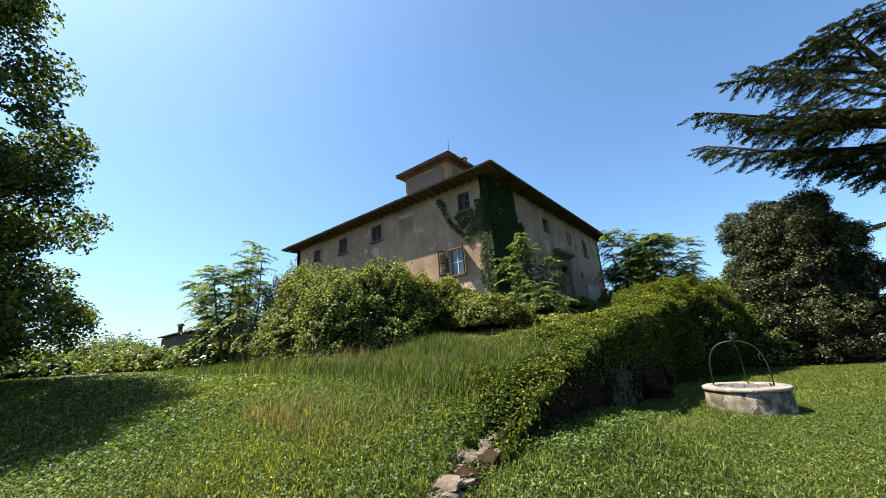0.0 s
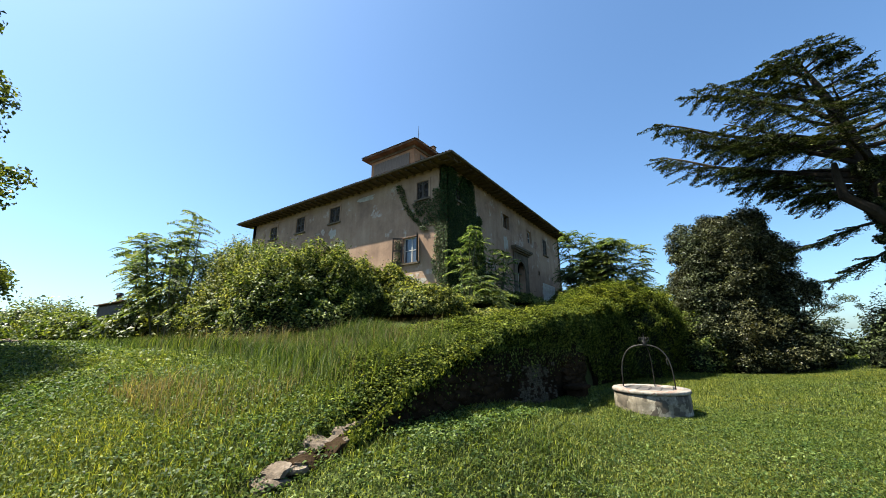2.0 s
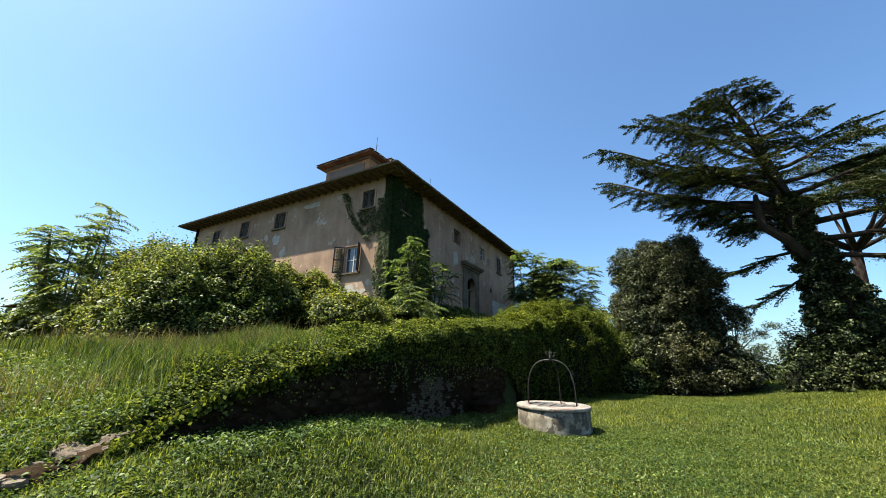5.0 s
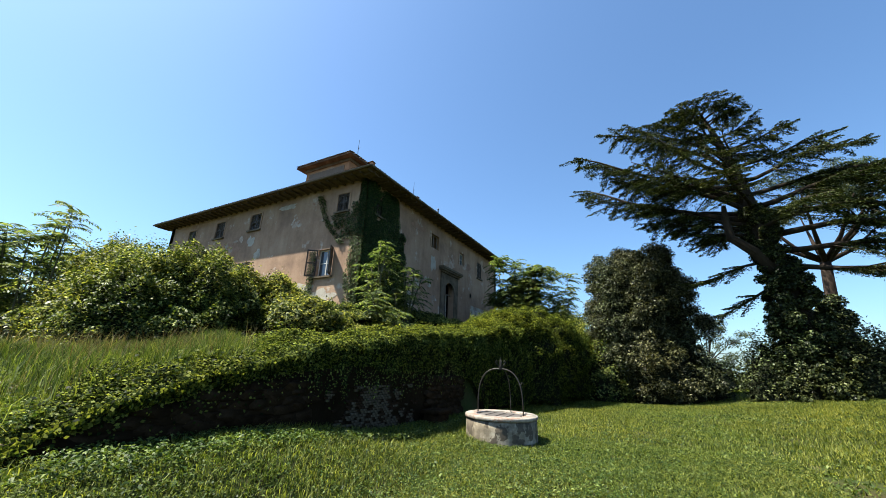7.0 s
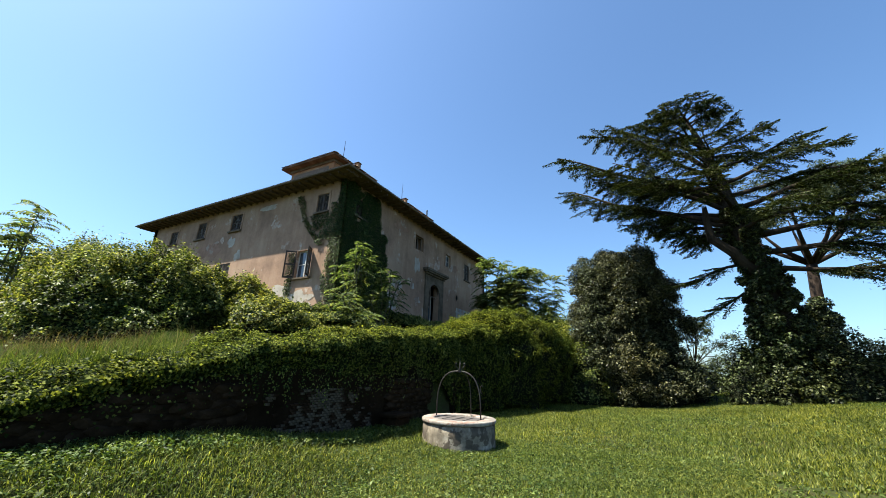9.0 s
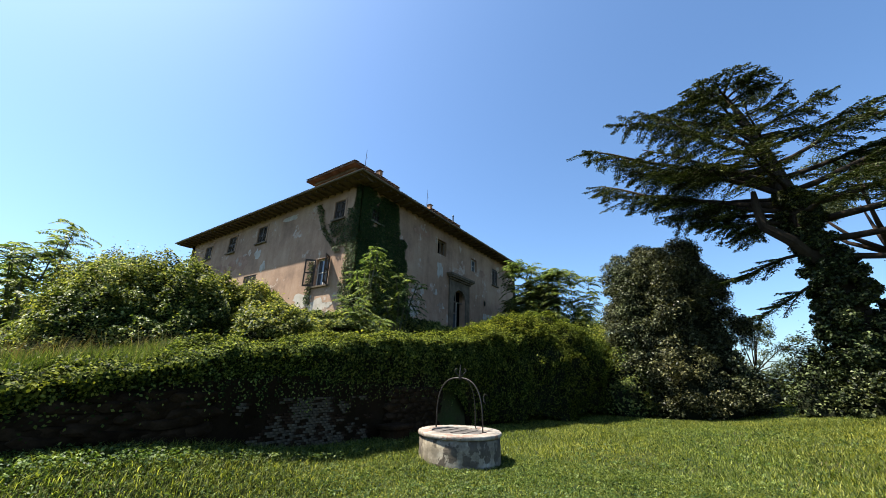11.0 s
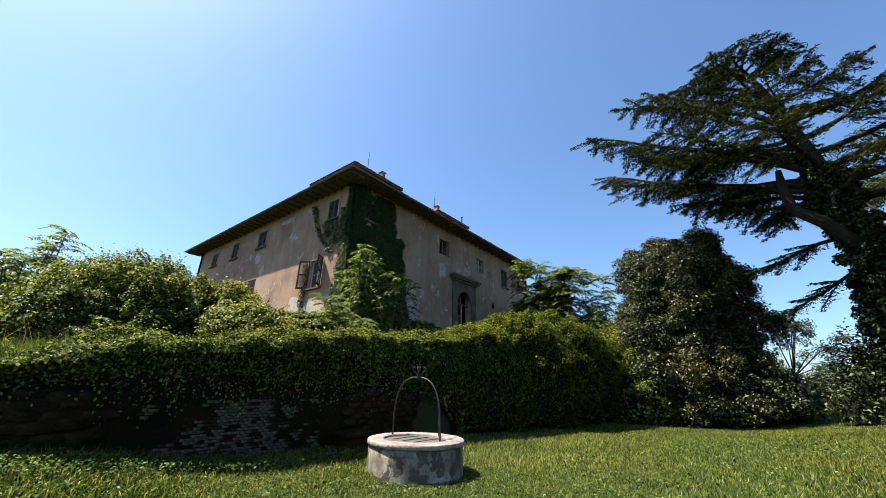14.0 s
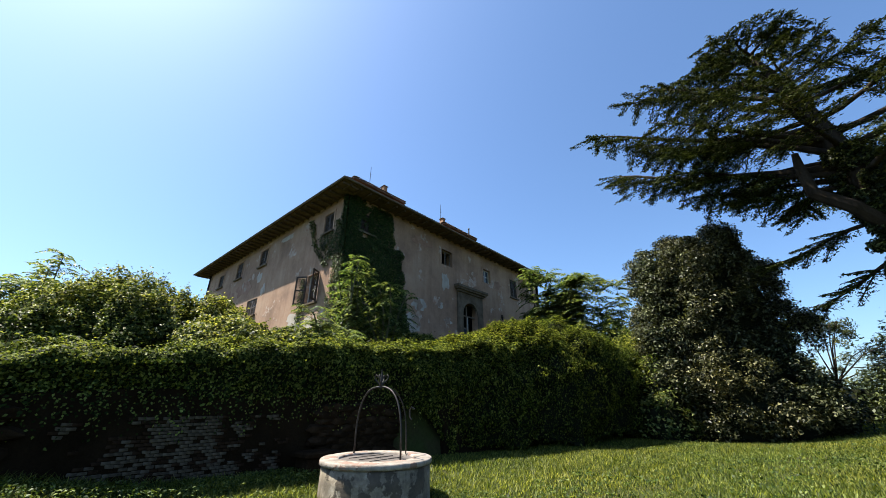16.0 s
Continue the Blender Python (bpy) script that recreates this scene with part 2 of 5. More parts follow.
def tube(points, radii, sides=8, bm=None, wobble=0.0, seed=0):
    """A tapered tube along a line of points."""
    bm = bm or bmesh.new()
    rng = random.Random(seed)
    pts = [Vector(p) for p in points]
    rings = []
    for i, p in enumerate(pts):
        d = (pts[min(i + 1, len(pts) - 1)] - pts[max(i - 1, 0)]).normalized()
        a = d.cross(Vector((0.31, 0.95, 0.12))).normalized()
        b = d.cross(a)
        r = radii[i] if i < len(radii) else radii[-1]
        rings.append([bm.verts.new(p + (a * math.cos(k * math.tau / sides) + b * math.sin(k * math.tau / sides)) * r * (1 + wobble * rng.uniform(-1, 1))) for k in range(sides)])
    for u, v in zip(rings, rings[1:]):
        for k in range(sides):
            bm.faces.new((u[k], u[(k + 1) % sides], v[(k + 1) % sides], v[k]))
    bm.faces.new(rings[0][::-1])
    bm.faces.new(rings[-1])
    return bm


def lathe(profile, sides=48, bm=None, wobble=0.0, seed=3):
    bm = bm or bmesh.new()
    rng = random.Random(seed)
    rings = []
    for r, z in profile:
        rings.append([bm.verts.new(((r + wobble * rng.uniform(-1, 1)) * math.cos(k * math.tau / sides), (r + wobble * rng.uniform(-1, 1)) * math.sin(k * math.tau / sides), z + wobble * rng.uniform(-1, 1))) for k in range(sides)])
    for u, v in zip(rings, rings[1:]):
        for k in range(sides):
            bm.faces.new((u[k], u[(k + 1) % sides], v[(k + 1) % sides], v[k]))
    return bm


def array_mesh(name, co, faces):
    """A mesh from numpy arrays of corners and faces with one number of corners each."""
    me = bpy.data.meshes.new(name)
    n, k = faces.shape
    me.vertices.add(len(co))
    me.vertices.foreach_set("co", np.ascontiguousarray(co, dtype=np.float32).ravel())
    me.loops.add(n * k)
    me.loops.foreach_set("vertex_index", np.ascontiguousarray(faces, dtype=np.int32).ravel())
    me.polygons.add(n)
    me.polygons.foreach_set("loop_start", np.arange(0, n * k, k, dtype=np.int32))
    me.polygons.foreach_set("loop_total", np.full(n, k, dtype=np.int32))
    me.update(calc_edges=True)
    return me


def unit(v):
    return v / np.maximum(np.linalg.norm(v, axis=1, keepdims=True), 1e-6)


def leaves(name, P, N, length, width, rng, droop=0.25, along=None):
    """One four-cornered, folded leaf at each point, its face turned to N."""
    n = len(P)
    N = unit(N)
    A = along if along is not None else unit(np.cross(N, rng.normal(size=(n, 3))))
    A = unit(A - N * np.sum(A * N, 1, keepdims=True) * 0.7)
    B = unit(np.cross(N, A))
    s = rng.uniform(0.65, 1.3, (n, 1))
    L, W = length * s, width * s
    co = np.empty((n, 4, 3))
    co[:, 0] = P - A * L * 0.5
    co[:, 1] = P - B * W * 0.5 + N * W * 0.18 - A * L * 0.06
    co[:, 2] = P + A * L * 0.5 - N * L * droop
    co[:, 3] = P + B * W * 0.5 + N * W * 0.18 - A * L * 0.06
    return array_mesh(name, co.reshape(-1, 3), np.arange(n * 4).reshape(n, 4))


def on_clumps(rng, C, R, total, squash=0.8, up=0.45, inner=0.5):
    """Points and normals of leaves on clumps of centres C and radii R."""
    C, R = np.asarray(C, float), np.asarray(R, float)
    w = R ** 2
    i = rng.choice(len(C), total, p=w / w.sum())
    d = unit(rng.normal(size=(total, 3)) + np.array([0, 0, 0.25]))
    r = R[i, None] * (inner + (1 - inner) * rng.uniform(0, 1, (total, 1)) ** 0.6)
    P = C[i] + d * r * np.array([1, 1, squash])
    return P, unit(d * 0.7 + np.array([0, 0, up]) + rng.normal(size=(total, 3)) * 0.45)


def lump(p, seed, freq):
    """Smooth bumps over places p, from crossed waves."""
    r = np.random.default_rng(seed)
    out = np.zeros(len(p))
    for k in range(7):
        w = r.normal(size=3) * freq
        out += np.sin(p @ w + r.uniform(0, math.tau))
    return out / 7 * 1.9


def blob(name, C, R, shrink=0.72, seg=9, squash=0.8):
    """The dense inside of a crown, its shade painted near-black: one rough lump at each clump."""
    co, faces = [], []
    for c, r in zip(C, R):
        base = len(co)
        rows = 5
        for a in range(1, rows):
            th = math.pi * a / rows
            for k in range(seg):
                ph = math.tau * k / seg
                v = Vector((math.sin(th) * math.cos(ph), math.sin(th) * math.sin(ph), math.cos(th)))
                q = r * shrink * (0.85 + 0.3 * noise.noise(Vector(c) + v * 1.7))
                co.append((c[0] + v.x * q, c[1] + v.y * q, c[2] + v.z * q * squash))
        for a in range(rows - 2):
            for k in range(seg):
                faces.append((base + a * seg + k, base + (a + 1) * seg + k, base + (a + 1) * seg + (k + 1) % seg, base + a * seg + (k + 1) % seg))
    return array_mesh(name, np.array(co), np.array(faces))


# ---- ground ----
def smooth(t):
    t = np.clip(t, 0, 1)
    return t * t * (3 - 2 * t)


def wave(x, y):
    return (np.sin(x * 0.9 + y * 0.37 + 1.3) * np.cos(y * 0.83 - x * 0.29) * 0.5 + np.sin(x * 2.3 - y * 1.1) * np.cos(y * 2.0 + x * 0.7) * 0.22)


def terrace(x, y):
    s = smooth((y + (-x - 3) * 0.25 - 2) / 5)
    z = 0.3 + 1.15 * s
    z = z + 0.235 * np.clip(y - 7, 0, 9.5) * smooth((-x - 3.5) / 4) * smooth((x + 70) / 30)
    return z + 0.03 * wave(x, y) + 0.4 * smooth((-x - 10) / 25) * smooth((12 - y) / 6)


def lawn(x, y):
    z = 0.3 * (1 - smooth((y + 1) / 8)) + 0.03 * wave(x, y)
    z = z + (0.12 + 0.46 * smooth((11 - y) / 4.5)) * smooth((0.0 - x) / 1.7) * smooth((y - 2.2) / 2.5) * smooth((20 - y) / 5)
    return z + 1.05 * smooth((x - 2) / 11) * smooth((y - 10) / 15)


WALL_X = -2.62


def ground_z(x, y):
    x, y = np.asarray(x, float), np.asarray(y, float)
    low, high = lawn(x, y), terrace(x, y)
    side = smooth((-2.75 - x) / 0.12)
    soft = smooth((-1.2 - x) / 4.0)
    w = smooth((y - 2.6) / 1.2)
    k = side * w + soft * (1 - w)
    z = low * (1 - k) + high * k
    edge = np.maximum(np.abs(x + 8) - 60, np.abs(y - 15) - 60)
    return z * (1 - smooth(edge / 60)) + 0.6 * smooth(edge / 60) - 6 * smooth((edge - 60) / 260)


def build_ground():
    xs = np.concatenate([[-1500, -700, -350, -200, -130], np.arange(-90, -40, 5.0), np.arange(-40, -12, 1.0), np.arange(-12, -3.0, 0.35), [-2.95, -2.88, -2.82, -2.76, -2.7, -2.6], np.arange(-2.4, 8, 0.35), np.arange(8, 24, 1.0), np.arange(24, 70, 6.0), [90, 130, 200, 350, 700, 1500]])
    ys = np.concatenate([[-1500, -700, -350, -200, -130], np.arange(-90, -20, 7.0), np.arange(-20, -3, 1.5), np.arange(-3, 26, 0.35), np.arange(26, 46, 1.0), np.arange(46, 90, 5.0), [100, 130, 200, 350, 700, 1500]])
    X, Y = np.meshgrid(xs, ys, indexing="ij")
    Z = ground_z(X, Y)
    co = np.stack([X, Y, Z], -1).reshape(-1, 3)
    a, b = np.meshgrid(np.arange(len(xs) - 1), np.arange(len(ys) - 1), indexing="ij")
    i = (a * len(ys) + b).ravel()
    f = np.stack([i, i + len(ys), i + len(ys) + 1, i + 1], 1)
    ob = hang("ground", array_mesh("ground", co, f), M_EARTH, smooth=True)
    tagged(ob, "grassy earth sloping up to an overgrown terrace", "ground", kind="structure")


build_ground()


def far_hills():
    rng = random.Random(4)
    for k, (x0, x1, y, h) in enumerate(((-700, 900, 900, 30), (-1100, -500, 250, 42))):
        bm = bmesh.new()
        cols = []
        for i in range(61):
            x = x0 + (x1 - x0) * i / 60
            z = h * (0.45 + 0.55 * abs(noise.noise(Vector((i * 0.13, k * 7, 0))))) + h * 0.12 * noise.noise(Vector((i * 0.9, k, 3)))
            cols.append([bm.verts.new((x, y, -8)), bm.verts.new((x, y + 60, z)), bm.verts.new((x, y + 400, z * 0.8))])
        for p, q in zip(cols, cols[1:]):
            for j in range(2):
                bm.faces.new((p[j], q[j], q[j + 1], p[j + 1]))
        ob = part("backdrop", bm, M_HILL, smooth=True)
        tagged(ob, "wooded hills far off in a painted haze tint", "hills", kind="structure")


# Pale blue-grey: the distance haze is put into the hill colour.
M_HILL = surface("haze_tinted_woods", [(0.3, (0.12, 0.17, 0.19)), (0.7, (0.17, 0.22, 0.23))], 0.02, 0.95, 0.3, 0.3)
far_hills()


# ---- house ----
HX, HY, HX0, HY1 = -10.02, 17.55, -31.1, 38.3
HB, HT = 2.6, 12.15
CX, CY = -21.2, 27.9


def wall_with_holes(name, fixed, axis, a0, a1, holes, inward, parent, thick=0.5, z0=HB, z1=HT, mat=None):
    """A wall plate with thickness and real openings; axis is the direction it runs in."""
    us = sorted({a0, a1, *[v for h in holes for v in h[:2]]})
    zs = sorted({z0, z1, *[v for h in holes for v in h[2:4]]})
    bm = bmesh.new()

    def at(u, z, d):
        return (u, fixed + d, z) if axis == "x" else (fixed + d, u, z)

    def hollow(u, z):
        return any(h[0] < u < h[1] and h[2] < z < h[3] for h in holes)

    for i in range(len(us) - 1):
        for j in range(len(zs) - 1):
            u0, u1, w0, w1 = us[i], us[i + 1], zs[j], zs[j + 1]
            if hollow((u0 + u1) / 2, (w0 + w1) / 2):
                continue
            for d in (0, inward * thick):
                bm.faces.new([bm.verts.new(at(u, z, d)) for u, z in ((u0, w0), (u1, w0), (u1, w1), (u0, w1))])
    for u0, u1, w0, w1 in [h[:4] for h in holes] + [(a0, a1, z0, z1)]:
        c = ((u0, w0), (u1, w0), (u1, w1), (u0, w1))
        for p, q in zip(c, c[1:] + c[:1]):
            bm.faces.new([bm.verts.new(at(*p, 0)), bm.verts.new(at(*q, 0)), bm.verts.new(at(*q, inward * thick)), bm.verts.new(at(*p, inward * thick))])
    bmesh.ops.remove_doubles(bm, verts=bm.verts[:], dist=0.001)
    bmesh.ops.recalc_face_normals(bm, faces=bm.faces[:])
    return part(name, bm, mat or M_STUCCO, parent)


house = thing("villa", (CX, CY, HB), "large abandoned two-storey villa with stained ochre stucco and hipped tile roof", "house")
inv = Matrix.Translation((-CX, -CY, -HB))


def fit_to(ob, parent):
    ob.parent = parent
    ob.matrix_parent_inverse = inv if parent is house else Matrix.Identity(4)
    return ob


LEFT = [(-12.2, -11.3, 10.08, 11.22), (-20.39, -19.3, 10.1, 11.28), (-24.5, -23.45, 10.05, 11.3), (-28.2, -27.2, 10.1, 11.15),
        (-13.25, -12.05, 6.25, 7.85), (-21.2, -19.6, 6.7, 7.82), (-27.6, -26.4, 6.5, 7.7)]
RIGHT = [(24.95, 26.05, 9.9, 10.96), (29.65, 30.55, 9.76, 10.8), (18.4, 19.3, 9.95, 11.05), (33.4, 34.4, 9.4, 10.9), (18.2, 19.1, 6.1, 7.3),
         (27.05, 28.75, 3.9, 7.75)]
fit_to(wall_with_holes("wall_south", HY, "x", HX0, HX, LEFT, 1, house), house)
fit_to(wall_with_holes("wall_east", HX, "y", HY, HY1, RIGHT, -1, house), house)
fit_to(wall_with_holes("wall_north", HY1, "x", HX0, HX, [], -1, house), house)
fit_to(wall_with_holes("wall_west", HX0, "y", HY, HY1, [], 1, house), house)
# Solid near-black block stands in for the shade of the rooms.
fit_to(part("interior", boxes((HX0 + 0.9, HX - 0.9, HY + 0.9, HY1 - 0.9, HB, HT - 0.05)), M_DARK), house)

EAVE, EZ, OVER = 0.95, 12.0, 0.95
PITCH = math.tan(radians(17.5))


def hip_roof(name, x0, x1, y0, y1, z, pitch, mat, thick=0.12):
    """A hipped roof slab with its ridge along the longer side."""
    w, d = x1 - x0, y1 - y0
    h = min(w, d) / 2
    rz = z + h * pitch
    if w >= d:
        r0, r1 = (x0 + h, (y0 + y1) / 2, rz), (x1 - h, (y0 + y1) / 2, rz)
    else:
        r0, r1 = ((x0 + x1) / 2, y0 + h, rz), ((x0 + x1) / 2, y1 - h, rz)
    bm = bmesh.new()
    c = [bm.verts.new((x, y, z)) for x, y in ((x0, y0), (x1, y0), (x1, y1), (x0, y1))]
    b = [bm.verts.new((x, y, z - thick)) for x, y in ((x0, y0), (x1, y0), (x1, y1), (x0, y1))]
    p, q = bm.verts.new(r0), bm.verts.new(r1)
    if w >= d:
        fs = [(c[0], c[1], q, p), (c[1], c[2], q), (c[2], c[3], p, q), (c[3], c[0], p)]
    else:
        fs = [(c[0], c[1], p), (c[1], c[2], q, p), (c[2], c[3], q), (c[3], c[0], p, q)]
    for f in fs:
        bm.faces.new(f)
    bm.faces.new(b[::-1])
    for k in range(4):
        bm.faces.new((b[k], b[(k + 1) % 4], c[(k + 1) % 4], c[k]))
    return part(name, bm, mat)


def tile_rows(x0, x1, y0, y1, z, pitch, pitch_len, sides, step=0.215, piece=0.42):
    """Curved cover tiles on the slopes that show, as one joined mesh."""
    rng = np.random.default_rng(7)
    prof = [(-0.1, 0.0), (-0.06, 0.042), (0.0, 0.056), (0.06, 0.042), (0.1, 0.0)]
    co, fs = [], []
    ca = math.cos(math.atan(pitch))

    def row(o, along, upward, length):
        n = max(1, int(length / piece))
        for j in range(n):
            s0, s1 = j * piece - 0.06, (j + 1) * piece
            lift = 0.02
            base = len(co)
            jit = rng.uniform(-0.012, 0.012, 3)
            for s, k in ((s0, 1.0), (s1, 0.8)):
                for a, h in prof:
                    hh = h * k + (lift if s == s0 else 0)
                    co.append((o[0] + along[0] * (a * k + jit[0]) + upward[0] * s, o[1] + along[1] * (a * k + jit[0]) + upward[1] * s, o[2] + pitch * s + hh + jit[1]))
            for a in range(4):
                fs.append((base + a, base + a + 1, base + 6 + a, base + 5 + a))
            fs.append((base, base + 1, base + 3, base + 4))

    if "s" in sides:
        for x in np.arange(x0 + 0.12, x1, step):
            row((x, y0 - 0.01, z + 0.01), (1, 0), (0, 1), min(pitch_len, x - x0, x1 - x))
    if "e" in sides:
        for y in np.arange(y0 + 0.12, y1, step):
            row((x1 + 0.01, y, z + 0.01), (0, 1), (-1, 0), min(pitch_len, y - y0, y1 - y))
    return array_mesh("tiles", np.array(co), np.array(fs))


RX0, RX1, RY0, RY1 = HX0 - OVER, HX + OVER, HY - OVER, HY1 + OVER
fit_to(hip_roof("roof", RX0, RX1, RY0, RY1, EZ, PITCH, M_TILE), house)
fit_to(part("soffit", boxes((RX0 + 0.03, RX1 - 0.03, RY0 + 0.03, HY - 0.003, EZ - 0.135, EZ - 0.124), (HX + 0.003, RX1 - 0.03, HY, RY1 - 0.03, EZ - 0.135, EZ - 0.124)), M_EAVE), house)
fit_to(hang("roof_tiles", tile_rows(RX0, RX1, RY0, RY1, EZ, PITCH, 2.4, "se"), M_TILE, label="rows of weathered curved terracotta tiles"), house)


def rafter_tails():
    """Rafter tails under the eaves, alike pieces on two meshes."""
    south = bpy.data.meshes.new("rafter_tail")
    bm = boxes((-0.05, 0.05, RY0 + 0.06 - HY, -0.002, -0.26, -0.137))
    bm.to_mesh(south)
    bm.free()
    for x in np.arange(HX0 - 0.5, HX + 0.8, 0.62):
        ob = fit_to(hang("rafter_tail", south, M_EAVE), house)
        ob.location = (x, HY, EZ)
    for y in np.arange(HY - 0.5, HY1 + 0.8, 0.62):
        ob = fit_to(hang("rafter_tail", south, M_EAVE), house)
        ob.location, ob.rotation_euler = (HX, y, EZ), (0, 0, radians(90))


rafter_tails()


def gutter():
    bm = bmesh.new()
    prof = [(0.07 * math.cos(a), 0.07 * math.sin(a)) for a in np.linspace(math.pi, math.tau, 7)]
    prof += [(0.078 * math.cos(a), 0.078 * math.sin(a)) for a in np.linspace(math.tau, math.pi, 7)]
    ends = [(RX0, RY0 - 0.08, EZ - 0.04), (RX1 + 0.08, RY0 - 0.08, EZ - 0.04), (RX1 + 0.08, RY1, EZ - 0.04)]
    rings = []
    for k, p in enumerate(ends):
        m = ((0, -1), (0.707, -0.707), (1, 0))[k]
        s = (1, 1.41, 1)[k]
        rings.append([bm.verts.new((p[0] + m[0] * a * s, p[1] + m[1] * a * s, p[2] + b)) for a, b in prof])
    for u, v in zip(rings, rings[1:]):
        for k in range(len(prof)):
            bm.faces.new((u[k], u[(k + 1) % len(prof)], v[(k + 1) % len(prof)], v[k]))
    return bm


fit_to(part("gutter", gutter(), M_GUTTER, label="dented brown metal gutter"), house)


def tower(x0, x1, y0, y1, top):
    """A square belvedere that stands out of the roof."""
    zb = 12.8
    bm = boxes((x0 + 0.62, x1 - 0.62, y0 + 0.62, y1 - 0.62, zb, top - 0.02))
    t = fit_to(part("belvedere", bm, M_TOWER, label="orange-stained rooftop belvedere with a tile roof"), house)
    for nm, mesh, mat in (("belvedere_roof", None, M_TILE), ("belvedere_tiles", tile_rows(x0, x1, y0, y1, top + 0.14, 0.3, 3.0, "se"), M_TILE)):
        ob = hip_roof(nm, x0, x1, y0, y1, top + 0.12, 0.3, mat) if mesh is None else hang(nm, mesh, mat)
        ob.parent = t
        ob.matrix_parent_inverse = (t.matrix_basis).inverted()
    bands = boxes((x0 + 0.5, x1 - 0.5, y0 + 0.5, y0 + 0.617, top - 0.22, top), (x1 - 0.617, x1 - 0.5, y0 + 0.617, y1 - 0.5, top - 0.22, top))
    c = part("cornice", bands, M_SERENA)
    c.parent = t
    pan = boxes((x0 + 1.0, x1 - 1.1, y0 + 0.56, y0 + 0.617, top - 1.75, top - 0.5), (x1 - 0.617, x1 - 0.56, y0 + 1.4, y1 - 1.4, top - 1.75, top - 0.5))
    b = part("bricked_up_opening", pan, M_WOOD, label="boarded opening under the eaves")
    b.parent = t
    return t


tower(-21.3, -15.3, 21.1, 26.3, 17.0)
tower(-21.3, -15.3, 31.2, 36.4, 17.0)


def under(ob, parent):
    ob.parent = parent
    return ob


class Face:
    """Maps along, out, up on a facade to the world."""
    def __init__(self, axis):
        self.axis = axis

    def box(self, bm, u0, u1, d0, d1, z0, z1):
        if self.axis == "x":
            box(bm, u0, u1, HY - d1, HY - d0, z0, z1)
        else:
            box(bm, HX + d0, HX + d1, u0, u1, z0, z1)

    def mesh(self, *dims):
        bm = bmesh.new()
        for d in dims:
            self.box(bm, *d)
        return bm


SOUTH, EAST = Face("x"), Face("y")


def louvre_leaf(face, u0, u1, z0, z1, d, parent, turn=0.0, hinge=None):
    """A slatted shutter leaf; turn swings it about its hinge."""
    bm = face.mesh((u0, u0 + 0.07, d, d + 0.045, z0, z1), (u1 - 0.07, u1, d, d + 0.045, z0, z1),
                   (u0 + 0.07, u1 - 0.07, d, d + 0.045, z0, z0 + 0.09), (u0 + 0.07, u1 - 0.07, d, d + 0.045, z1 - 0.09, z1),
                   (u0 + 0.07, u1 - 0.07, d, d + 0.045, (z0 + z1) / 2 - 0.04, (z0 + z1) / 2 + 0.04))
    z = z0 + 0.11
    while z < z1 - 0.12:
        face.box(bm, u0 + 0.07, u1 - 0.07, d + 0.004, d + 0.04, z, z + 0.02)
        z += 0.06
    if turn:
        px, py = (hinge, HY - d) if face.axis == "x" else (HX + d, hinge)
        bmesh.ops.rotate(bm, verts=bm.verts[:], cent=(px, py, 0), matrix=Matrix.Rotation(radians(turn), 3, "Z"))
    return under(part("shutter", bm, M_SHUTTER), parent)


def window(face, hole, closed=True, sill=True, glass=True, label=""):
    u0, u1, z0, z1 = hole
    w = fit_to(part("window", face.mesh((u0 + 0.002, u0 + 0.07, -0.22, -0.16, z0, z1), (u1 - 0.07, u1 - 0.002, -0.22, -0.16, z0, z1), (u0 + 0.07, u1 - 0.07, -0.22, -0.16, z0, z0 + 0.07),
                                        (u0 + 0.07, u1 - 0.07, -0.22, -0.16, z1 - 0.07, z1), ((u0 + u1) / 2 - 0.035, (u0 + u1) / 2 + 0.035, -0.22, -0.16, z0 + 0.07, z1 - 0.07)), M_WHITEWOOD if glass else M_WOOD, label=label), house)
    if glass:
        for a, b in ((u0 + 0.07, (u0 + u1) / 2 - 0.035), ((u0 + u1) / 2 + 0.035, u1 - 0.07)):
            under(part("pane", face.mesh((a, b, -0.2, -0.19, z0 + 0.07, z1 - 0.07)), M_GLASS), w)
            under(part("glazing_bar", face.mesh((a, b, -0.188, -0.165, (z0 + z1) / 2 - 0.02, (z0 + z1) / 2 + 0.02)), M_WHITEWOOD), w)
    if sill:
        under(part("sill", face.mesh((u0 - 0.14, u1 + 0.14, 0.002, 0.13, z0 - 0.1, z0 - 0.002)), M_SERENA), w)
    if closed:
        mid = (u0 + u1) / 2
        louvre_leaf(face, u0 + 0.005, mid - 0.005, z0 + 0.01, z1 - 0.01, -0.07, w)
        louvre_leaf(face, mid + 0.005, u1 - 0.005, z0 + 0.01, z1 - 0.01, -0.07, w)
    return w


def surround(face, hole, wide=0.16):
    u0, u1, z0, z1 = hole
    return fit_to(part("window_surround", face.mesh((u0 - wide, u0 - 0.002, 0.003, 0.035, z0, z1 + wide), (u1 + 0.002, u1 + wide, 0.003, 0.035, z0, z1 + wide), (u0 - 0.002, u1 + 0.002, 0.003, 0.035, z1 + 0.002, z1 + wide)), M_STUCCO), house)


for k, hole in enumerate(LEFT[:4]):
    window(SOUTH, hole, label="upper window behind closed dark slatted shutters")
    surround(SOUTH, hole, 0.13)
low = window(SOUTH, LEFT[4], closed=False, label="window between two weathered slatted shutters standing open")
u0, u1, z0, z1 = LEFT[4]
